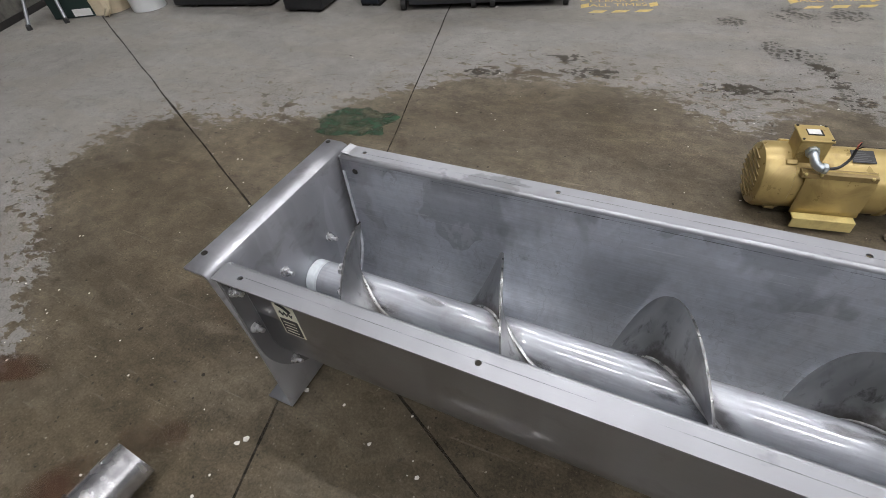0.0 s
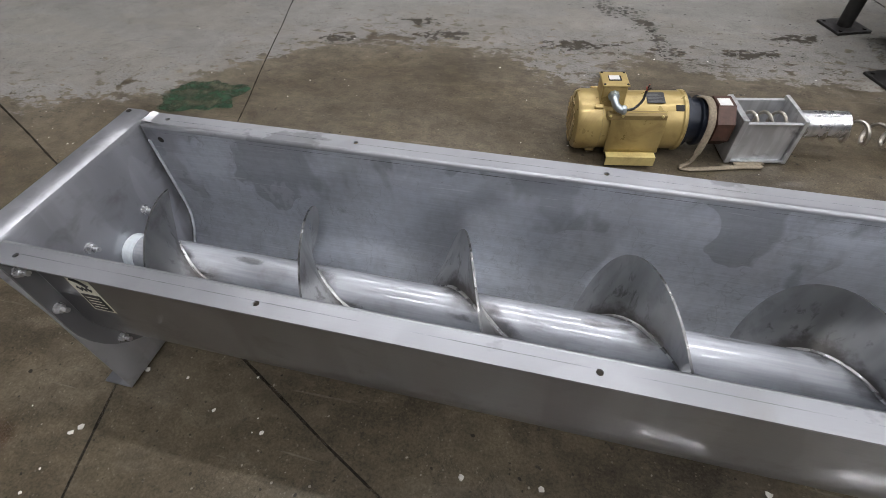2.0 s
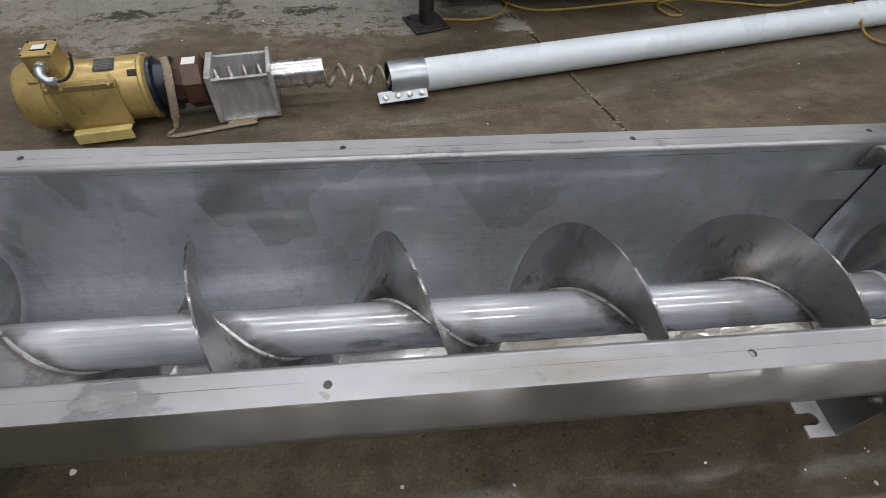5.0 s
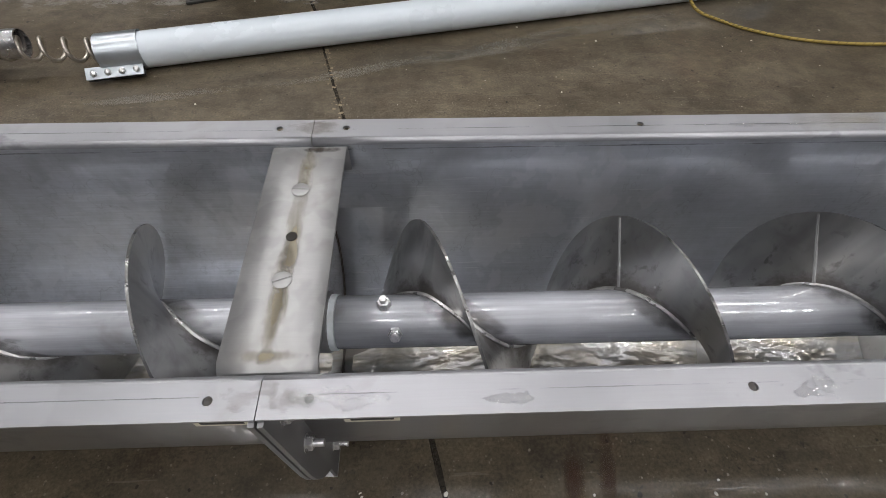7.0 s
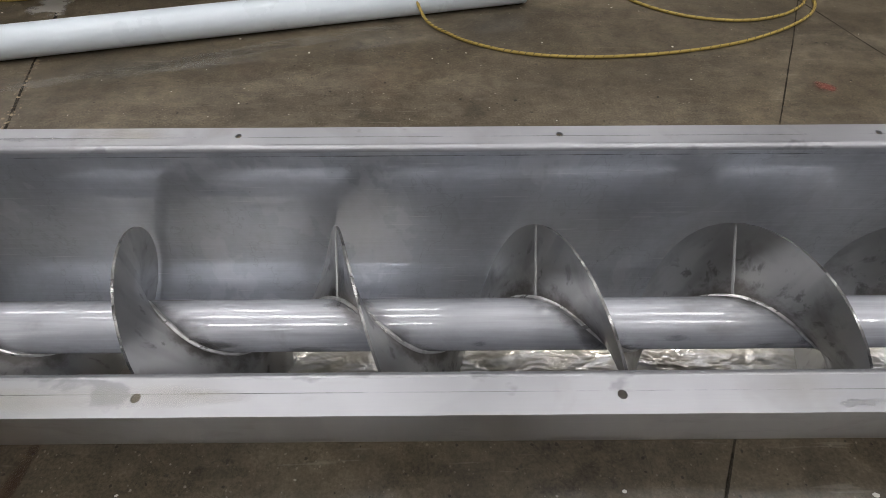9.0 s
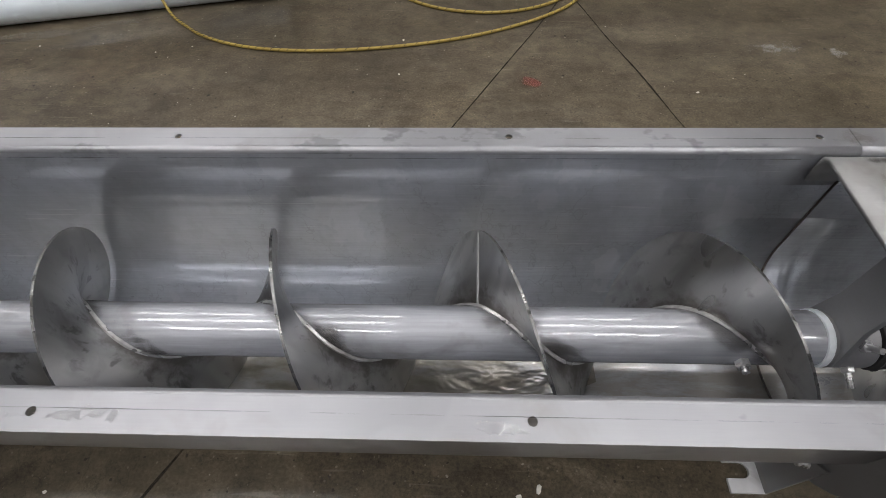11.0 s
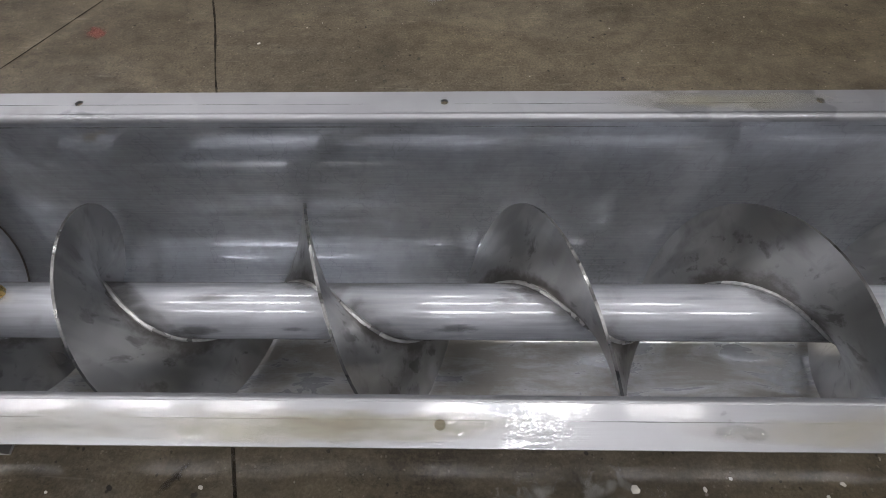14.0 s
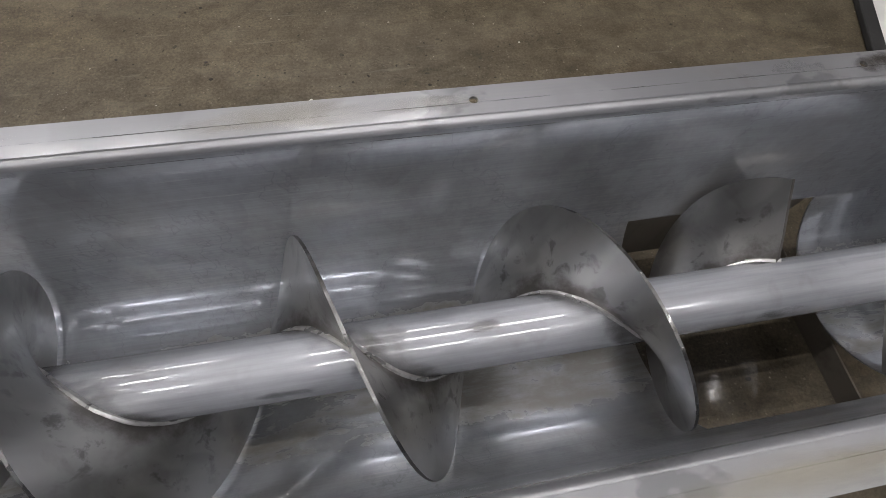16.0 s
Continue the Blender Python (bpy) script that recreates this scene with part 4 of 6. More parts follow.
def build_troughs():
    ta = trough(-0.002, J1 - 0.0005, HOLES_A, None, "long stainless steel U-shaped conveyor trough with a closed end")
    tb = trough(J1 + 0.0005, J2 - 0.0005, HOLES_B, None, "long stainless steel U-shaped conveyor trough between two joints")
    tc = trough(J2 + 0.0005, END, HOLES_C, (8.238, 8.607), "stainless steel U-shaped conveyor trough with a cut-out outlet")
    for owner, x0, x1 in ((ta, -0.010, -0.003), (ta, J1 - 0.008, J1 - 0.0015), (tb, J1 + 0.0015, J1 + 0.008), (tb, J2 - 0.008, J2 - 0.0015),
                          (tc, J2 + 0.0015, J2 + 0.008), (tc, END - 0.008, END - 0.001)):
        bm = bmesh.new()
        u_flange(bm, x0, x1, None, 0.2205 if x0 < 0 else 0.236)
        part("end_flange", bm, M_DARKPLATE, owner, "dull steel bolting flange round the trough")
    for owner, x, way in ((ta, -0.003, 1), (ta, J1 - 0.008, -1), (tb, J2 - 0.008, -1), (tb, J1 + 0.008, 1), (tc, J2 + 0.008, 1)):
        for s in (-1, 1):
            for y, z in ((0.206, 0.448), (0.206, 0.332), (0.160, 0.150), (0.06, 0.074)):
                joint_bolt(owner, x, s * y, z, way)
    for owner, x in ((ta, J1 - 0.009), (tb, J2 - 0.009)):
        for s in (-1, 1):
            foot_bracket(owner, x, s)
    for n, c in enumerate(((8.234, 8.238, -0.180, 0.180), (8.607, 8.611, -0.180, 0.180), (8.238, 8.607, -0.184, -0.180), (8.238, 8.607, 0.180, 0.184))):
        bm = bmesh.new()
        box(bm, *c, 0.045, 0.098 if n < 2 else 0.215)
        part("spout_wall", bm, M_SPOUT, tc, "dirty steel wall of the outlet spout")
    # outlet end feet
    for s in (-1, 1):
        foot_bracket(tc, 8.212, s, 1)
    sticker(ta, 0.062, 0.437, 0.052, 0.115, True)
    sticker(ta, 2.915, 0.425, 0.072, 0.075)
    sticker(tb, 3.108, 0.425, 0.072, 0.075)
    for y in (-1, 1):
        bm = bmesh.new()
        turned(bm, [(0.0075, 0), (0.0075, 0.0008)], aim((0.034, y * RI, 0.474), (0.034, 0, 0.474))[0], 14)
        part("bolt_hole", bm, M_SLOT, ta, "dark bolt hole in the corner")
    for owner, x in ((tb, J1), (tc, J2)):
        bm = bmesh.new()
        tube_along(bm, [(x, -RI * 0.999, 0.485)] + [(x, -RI * math.cos(radians(a)) * 0.999, ZC - RI * math.sin(radians(a)) * 0.999) for a in range(0, 181, 6)] + [(x, RI * 0.999, 0.485)], 0.0022, 6)
        part("joint_seam", bm, M_PUTTY, owner, "dark dirt-filled seam between two troughs", smooth=True)
    # weld run where the trough meets its end flange, seen inside
    bm = bmesh.new()
    tube_along(bm, [(0.0015, -RI * math.cos(radians(a)) * 0.993, ZC - RI * math.sin(radians(a)) * 0.993) for a in range(0, 181, 4)]
               + [(0.0015, RI * 0.993, z) for z in (0.33, 0.40, 0.47)], 0.0036, 8)
    part("weld_bead", bm, M_SEAM, ta, "bright weld bead in the corner", smooth=True)


def water_material():
    m, nt, b = material("murky_water")
    n = noise_of(nt, coords(nt, (0.8, 2.2, 1), True, (3, 1, 0)), 7, 5, 0.65, 0.5)
    nt.links.new(ramp(nt, n, [(0.38, (0.52, 0.475, 0.39)), (0.47, (0.64, 0.60, 0.53)), (0.56, (0.73, 0.72, 0.69))]), b.inputs["Base Color"])
    b.inputs["Roughness"].default_value = 0.07
    b.inputs["Metallic"].default_value = 0.6
    swell = node(nt, "ShaderNodeBump", Strength=1.0, Distance=0.007)
    nt.links.new(noise_of(nt, coords(nt, (0.7, 1.3, 1), True, (0, 0, 2)), 24, 2, 0.5, 0.35), swell.inputs["Height"])
    nt.links.new(swell.outputs["Normal"], b.inputs["Normal"])
    return m


def build_water():
    mat = water_material()
    for x0, x1, zw in ((2.15, J1 - 0.02, 0.1085), (J1 + 0.02, J2 - 0.32, 0.1105)):
        bm = bmesh.new()
        half = math.sqrt((RI - 0.001) ** 2 - (ZC - zw) ** 2)
        n, rows = 70, []
        for i in range(n + 1):
            x = x0 + (x1 - x0) * i / n
            taper = min(1.0, (i + 0.3) / 5, (n - i + 0.3) / 5) ** 0.5
            w = half * taper * (0.93 + 0.07 * noise.noise(Vector((x * 7, zw * 40, 1))))
            rows.append([bm.verts.new((x, w * k, zw)) for k in (-1, 0, 1)])
        for a, b in zip(rows, rows[1:]):
            for k in (0, 1):
                bm.faces.new((a[k], b[k], b[k + 1], a[k + 1]))
        tagged(link("water", bm, mat), "shallow murky water rippling in the trough's bottom", "water", kind="structure")


def end_plate(x, way):
    e = thing("end_plate", "stainless steel end plate with bent-out top flange and foot", "end plate", "end plates")
    bm = bmesh.new()
    th = 0.006
    # outline: a little narrower at the foot; bent out at the top and bottom
    prof = [(-0.080, 0.0065), (-0.010, 0.0065), (-0.004, 0.0085), (0, 0.016)]
    prof += [(0, 0.15), (0, 0.33), (0, H - 0.012), (-0.0035, H - 0.0035), (-0.012, H), (-0.056, H)]
    rows = []
    for dx, z in prof:
        w = 0.222 if z < H - 0.02 else OUT
        rows.append([bm.verts.new((x + way * -dx, y, z)) for y in (-w, -w / 2, 0, w / 2, w)])
    for a, b in zip(rows, rows[1:]):
        for k in range(4):
            bm.faces.new((a[k], a[k + 1], b[k + 1], b[k]))
    bmesh.ops.recalc_face_normals(bm, faces=bm.faces)
    part("plate", bm, M_PLATE, e, smooth=True, solid=th, offset=0)
    for y in (-0.187, 0.220):
        bm = bmesh.new()
        turned(bm, [(0.0062, 0), (0.0062, 0.0012)], pose(x + way * 0.046, y, H + 0.003), 14)
        part("bolt_hole", bm, M_SLOT, e, "dark bolt hole")
    for y, z in ((-0.078, 0.372), (0.078, 0.340), (-0.078, 0.19), (0.078, 0.19)):
        joint_bolt(e, x - way * 0.004, y, z, -way, "bearing_bolt")
    bm = bmesh.new()
    turned(bm, [(0.030, 0), (0.043, 0.002), (0.043, 0.024), (0.036, 0.030)], aim((x - way * 0.003, 0, ZC), (x - way, 0, ZC))[0], 28)
    part("shaft_seal", bm, M_SEAL, e, "pale plastic shaft seal", smooth=True)
    return e


def flight_mesh(x0, x1, phase):
    """Helical blade from the pipe to the rim with a thin ground rim."""
    bm = bmesh.new()
    step = radians(7.5)
    a0 = 2 * math.pi * (x0 - phase) / PITCH
    a1 = 2 * math.pi * (x1 - phase) / PITCH
    n = int((a1 - a0) / step)
    th = 0.0042
    rows = []
    uv = bm.loops.layers.uv.new("blade")
    away = {}
    for i in range(n + 1):
        a = a0 + (a1 - a0) * i / n
        x = phase + PITCH * a / (2 * math.pi)
        s, c = math.sin(a), math.cos(a)
        wob = 0.0012 * noise.noise(Vector((a * 0.6, phase, 2)))
        row = []
        for r, dx in ((R_PIPE - 0.002, -th / 2), (0.085, -th / 2 + 0.001), (0.13, -th / 2), (R_SCREW + wob, -th / 2),
                      (R_SCREW + wob, th / 2), (0.13, th / 2), (0.085, th / 2 + 0.001), (R_PIPE - 0.002, th / 2)):
            row.append(bm.verts.new((x + dx, -r * s, ZC + r * c)))
            away[row[-1]] = (r - R_PIPE) / (R_SCREW - R_PIPE)
        rows.append(row)
    for p, q in zip(rows, rows[1:]):
        for k in range(7):
            f = bm.faces.new((p[k], p[k + 1], q[k + 1], q[k]))
            f.material_index = 1 if k == 3 else 0
            for lp in f.loops:
                lp[uv].uv = (0.0, away[lp.vert])
    for row, flip in ((rows[0], False), (rows[-1], True)):
        bm.faces.new(row[::-1] if flip else row)
    bmesh.ops.recalc_face_normals(bm, faces=bm.faces)
    return bm


def weld_line(bm, x0, x1, phase, side):
    a0 = 2 * math.pi * (x0 - phase) / PITCH
    a1 = 2 * math.pi * (x1 - phase) / PITCH
    n = int((a1 - a0) / radians(9))
    pts = []
    for i in range(n + 1):
        a = a0 + (a1 - a0) * i / n
        r = R_PIPE + 0.0012 + 0.0012 * noise.noise(Vector((a * 2.1, side, phase)))
        pts.append((phase + PITCH * a / (2 * math.pi) + side * (0.0045 + 0.0015 * noise.noise(Vector((a * 3.3, side, 7)))), -r * math.sin(a), ZC + r * math.cos(a)))
    tube_along(bm, pts, 0.0042, 6)


def heat_ribbons(owner, x0, x1, phase):
    """A thin film of heat tint beside the weld round the pipe."""
    a0 = 2 * math.pi * (x0 - phase) / PITCH
    a1 = 2 * math.pi * (x1 - phase) / PITCH
    n = int((a1 - a0) / radians(7.5))
    bm = bmesh.new()
    uv = bm.loops.layers.uv.new("film")
    across = [(R_PIPE + 0.0006, 0.11 * (k / 4 - 0.5), k / 2 - 1) for k in range(5)]
    rows = []
    for i in range(n + 1):
        a = a0 + (a1 - a0) * i / n
        x = phase + PITCH * a / (2 * math.pi)
        rows.append([(bm.verts.new((x + dx, -r * math.sin(a), ZC + r * math.cos(a))), v) for r, dx, v in across])
    for p, q in zip(rows, rows[1:]):
        for k in range(len(across) - 1):
            c = (p[k], p[k + 1], q[k + 1], q[k])
            f = bm.faces.new([e[0] for e in c])
            for lp, e in zip(f.loops, c):
                lp[uv].uv = (0.0, e[1])
    part("heat_stain", bm, M_STAIN_HEAT, owner, "brown heat stain beside the weld", smooth=True)


def pipe_film(name, x, a, half, wide, mat, owner, label):
    """A thin film on the pipe round angle a, half long and wide (radians) to each side."""
    bm = bmesh.new()
    uv = bm.loops.layers.uv.new("film")
    r = R_PIPE + 0.0008
    rows = []
    for i in range(9):
        t = a + wide * (i / 4 - 1)
        rows.append([(bm.verts.new((x + half * u, -r * math.sin(t), ZC + r * math.cos(t))), (u, i / 4 - 1)) for u in (-1, 0, 1)])
    for p, q in zip(rows, rows[1:]):
        for k in (0, 1):
            c = (p[k], p[k + 1], q[k + 1], q[k])
            f = bm.faces.new([e[0] for e in c])
            for lp, e in zip(f.loops, c):
                lp[uv].uv = e[1]
    part(name, bm, mat, owner, label, smooth=True)


def screw(p0, p1, f0, f1, phase, seams, ends):
    s = thing("screw_auger", "stainless steel screw: a pipe wound with a welded helical blade", "screw conveyor", "screw sections")
    bm = bmesh.new()
    rod(bm, (p0, 0, ZC), (p1, 0, ZC), R_PIPE, 40)
    part("pipe", bm, M_PIPE, s, "satin steel centre pipe", smooth=True)
    part("helical_blade", flight_mesh(f0, f1, phase), [M_FLIGHT, M_EDGE], s, "dull steel helical blade with a bright rim", smooth=True)
    for side in (-1, 1):
        bm = bmesh.new()
        weld_line(bm, f0, f1, phase, side)
        part("weld_bead", bm, M_WELD, s, "bright weld bead along the pipe", smooth=True)
    heat_ribbons(s, f0, f1, phase)
    rng = random.Random(int(p0 * 10) + 3)
    for _ in range(int((p1 - p0) * 7)):
        pipe_film("pipe_smudge", rng.uniform(p0 + 0.1, p1 - 0.1), rng.choice((-0.2, 0.9, 1.3, 1.6)) + rng.uniform(-0.25, 0.25), rng.uniform(0.02, 0.07), rng.uniform(0.15, 0.4), M_STAIN_PIPE, s, "dark rubbed smudge on the pipe")
    # radial seams where two turns of blade were joined
    for a in seams:
        bm = bmesh.new()
        x = phase + PITCH * a / (2 * math.pi)
        d = Vector((0, -math.sin(a), math.cos(a)))
        c = Vector((x, 0, ZC))
        tube_along(bm, [c + d * r + Vector((-0.0012, 0, 0)) for r in (0.046, 0.08, 0.12, 0.165)], 0.0030, 6)
        part("seam_weld", bm, M_HANGER, s, "pale radial weld seam on the blade", smooth=True)
    for x, a, mat in ends:
        d = Vector((0, -math.sin(a), math.cos(a)))
        c = Vector((x, 0, ZC))
        bm = bmesh.new()
        hexagon(bm, c + d * (R_PIPE - 0.002), c + d * (R_PIPE + 0.011), 0.0115)
        rod(bm, c + d * (R_PIPE + 0.009), c + d * (R_PIPE + 0.019), 0.006, 10)
        part("coupling_bolt", bm, mat, s, "hexagon coupling bolt through the pipe", smooth=True)
    return s


PH_A, PH_B, PH_C = 0.132, 3.918, 7.088     # a crest of each screw


def build_screws():
    turn = 2 * math.pi
    screw(0.022, J1 - 0.022, 0.11, 2.965, PH_A, [turn * (k + 0.57) for k in (5, 6)],
          [(0.075, -0.1, M_BOLT), (0.10, 0.9, M_BOLT), (2.93, 0.05, M_BOLT), (2.95, 1.1, M_BOLT)])
    screw(J1 + 0.022, J2 - 0.022, 3.13, 6.02, PH_B, [turn * (k - 0.13) for k in range(-1, 6)],
          [(3.148, -0.1, M_BOLT), (3.166, 0.95, M_BOLT), (5.972, 0.3, M_BOLT), (5.955, 1.5, M_BOLT)])
    s3 = screw(J2 + 0.086, 8.80, 6.19, 8.385, PH_C, [turn * (k + 0.45) for k in (0, 2)],
          [(6.240, -0.15, M_BRASS), (6.222, 1.15, M_BRASS)])
    for x, a, half, wide in ((J2 + 0.100, 0.9, 0.020, 1.3), (6.243, -0.1, 0.022, 0.5), (6.232, 0.5, 0.020, 0.55), (6.215, 1.2, 0.022, 0.5)):
        pipe_film("rust_film", x, a, half, wide, M_STAIN_COUPLING, s3, "brown rust round the coupling bolts")
    bm = flight_mesh(8.585, 8.79, 8.70)
    bmesh.ops.scale(bm, vec=(1, -1, 1), verts=bm.verts)
    bmesh.ops.reverse_faces(bm, faces=bm.faces)
    part("counter_blade", bm, [M_FLIGHT, M_EDGE], s3, "short blade of the opposite hand", smooth=True)


def hanger(x):
    h = thing("hanger_bearing", "flat steel hanger across the trough with resin-stained centre line", "hanger bearing", "hanger bearings")
    bm = bmesh.new()
    w = 0.0535
    prof = [(-0.1795, 0.455), (-0.1795, 0.485), (-0.1755, 0.4995), (-0.166, 0.5055), (-0.08, 0.5055), (0.08, 0.5055), (0.166, 0.5055), (0.1755, 0.4995), (0.1795, 0.485), (0.1795, 0.455)]
    rows = [[bm.verts.new((x + dx, y, z)) for dx in (-w, -w * 0.33, w * 0.33, w)] for y, z in prof]
    for a, b in zip(rows, rows[1:]):
        for k in range(3):
            bm.faces.new((a[k], a[k + 1], b[k + 1], b[k]))
    bmesh.ops.recalc_face_normals(bm, faces=bm.faces)
    part("top_bar", bm, M_HANGER, h, "wide pale steel bar bent down at both ends", smooth=True, solid=0.007, offset=0)
    if x < 5:
        for dx, y, wide, reach in ((0.001, 0.0, 0.013, 0.17), (-0.003, -0.09, 0.016, 0.09), (0.004, 0.12, 0.014, 0.06)):
            decal("resin_streak", (x + dx, y, 0.50925), wide, reach, M_STAIN_RESIN_FAINT, "faint brown resin streak along the bar", owner=h)
    else:
        for n, (dx, y, wide, reach) in enumerate(((0.004, -0.01, 0.017, 0.15), (0.027, 0.025, 0.012, 0.13), (0.002, -0.10, 0.020, 0.06), (0.030, 0.10, 0.012, 0.06))):
            decal("resin_streak", (x + dx, y, 0.50925 + 0.00012 * n), wide, reach, M_STAIN_RESIN, "yellow resin streak along the bar", owner=h)
    decal("edge_grime", (x, -0.163, 0.5094), 0.05, 0.010, M_STAIN_RESIN_FAINT, "brown grime at the end of the bar", owner=h)
    decal("edge_grime", (x + 0.02, 0.163, 0.5094), 0.03, 0.007, M_STAIN_DARK, "dark grime at the end of the bar", owner=h)
    for y in (-0.066, 0.082):
        bm = bmesh.new()
        turned(bm, [(0.0120, 0), (0.0120, 0.0008), (0.011, 0.0014)], pose(x - 0.001, y, 0.5096), 20)
        head = part("slotted_screw", bm, M_HANGER, h, "flat slotted screw head", smooth=True)
        bm = bmesh.new()
        box(bm, -0.0115, 0.0115, -0.0009, 0.0009, 0, 0.0006, 0, pose(x - 0.001, y, 0.5109, 0, 0, 20 if y < 0 else -5))
        part("slot", bm, M_SCRIBE, head)
    bm = bmesh.new()
    turned(bm, [(0.0072, 0), (0.0072, 0.0010)], pose(x, 0, 0.5095), 20)
    part("centre_hole", bm, M_SLOT, h, "dark drilled hole")
    # web that hangs down to the bearing
    bm = bmesh.new()
    outline = [(-0.035, 0.499), (0.035, 0.499), (0.035, 0.36), (0.05, ZC), (0.03, ZC - 0.045), (-0.03, ZC - 0.045), (-0.05, ZC), (-0.035, 0.36)]
    vs = [bm.verts.new((x - 0.005, y, z)) for y, z in outline]
    f = bm.faces.new(vs)
    g = bmesh.ops.extrude_face_region(bm, geom=[f])
    bmesh.ops.translate(bm, vec=(0.010, 0, 0), verts=[e for e in g["geom"] if isinstance(e, bmesh.types.BMVert)])
    bmesh.ops.recalc_face_normals(bm, faces=bm.faces)
    part("web", bm, M_DARKPLATE, h)
    bm = bmesh.new()
    rod(bm, (x - 0.011, 0, ZC), (x + (0.011 if x < 5 else 0.056), 0, ZC), 0.050 if x < 5 else 0.046, 28)
    part("bearing_housing", bm, M_DARKPLATE, h, "dull round bearing housing", smooth=True)
    bm = bmesh.new()
    rod(bm, (x - 0.155, 0, ZC), (x + 0.165, 0, ZC), 0.036, 24)
    part("coupling_shaft", bm, M_PIPE if x < 5 else M_RUBBER, h, "steel coupling shaft, greasy where it shows", smooth=True)
    for dx, mat in ((-0.016, M_SEAL), (0.016, M_SEAL)) if x < 5 else ((-0.016, M_SEAL),):
        bm = bmesh.new()
        rod(bm, (x + dx - 0.005, 0, ZC), (x + dx + 0.005, 0, ZC), 0.047, 24)
        part("washer", bm, mat, h, "pale plastic washer on the shaft", smooth=True)
    if x > 5:
        # black grease squeezed out of the gap beside the bearing
        bm = bmesh.new()
        rings = turned(bm, [(0.030, 0), (0.047, 0.003), (0.049, 0.010), (0.046, 0.018), (0.049, 0.024), (0.030, 0.030)], aim((x + 0.056, 0, ZC), (x + 1, 0, ZC))[0], 40, closed=True)
        for v in bm.verts:
            k = noise.noise(v.co * 70)
            d = Vector((0, v.co.y, v.co.z - ZC)).normalized()
            v.co += d * 0.005 * k + Vector((0.006 * noise.noise(v.co * 45 + Vector((5, 0, 0))), 0, 0))
        part("grease", bm, M_RUBBER, h, "black grease round the shaft", smooth=True)
        for a in (0.7, 1.9):
            d = Vector((0, -math.sin(a), math.cos(a)))
            c = Vector((x + 0.03, 0, ZC))
            bm = bmesh.new()
            hexagon(bm, c + d * 0.044, c + d * 0.054, 0.0095)
            rod(bm, c + d * 0.054, c + d * 0.078, 0.0048, 10)
            part("housing_stud", bm, M_BOLT, h, "threaded stud with a nut", smooth=True)
    for s in (-1, 1):
        bm = bmesh.new()
        hexagon(bm, (x + 0.006, s * 0.02, 0.39), (x + 0.016, s * 0.02, 0.39), 0.010)
        part("clamp_bolt", bm, M_BOLT, h, smooth=True)


# ---- drive lying on the floor ----
DRIVE = pose(1.150, 1.048, 0, 0, 0, 9.6)


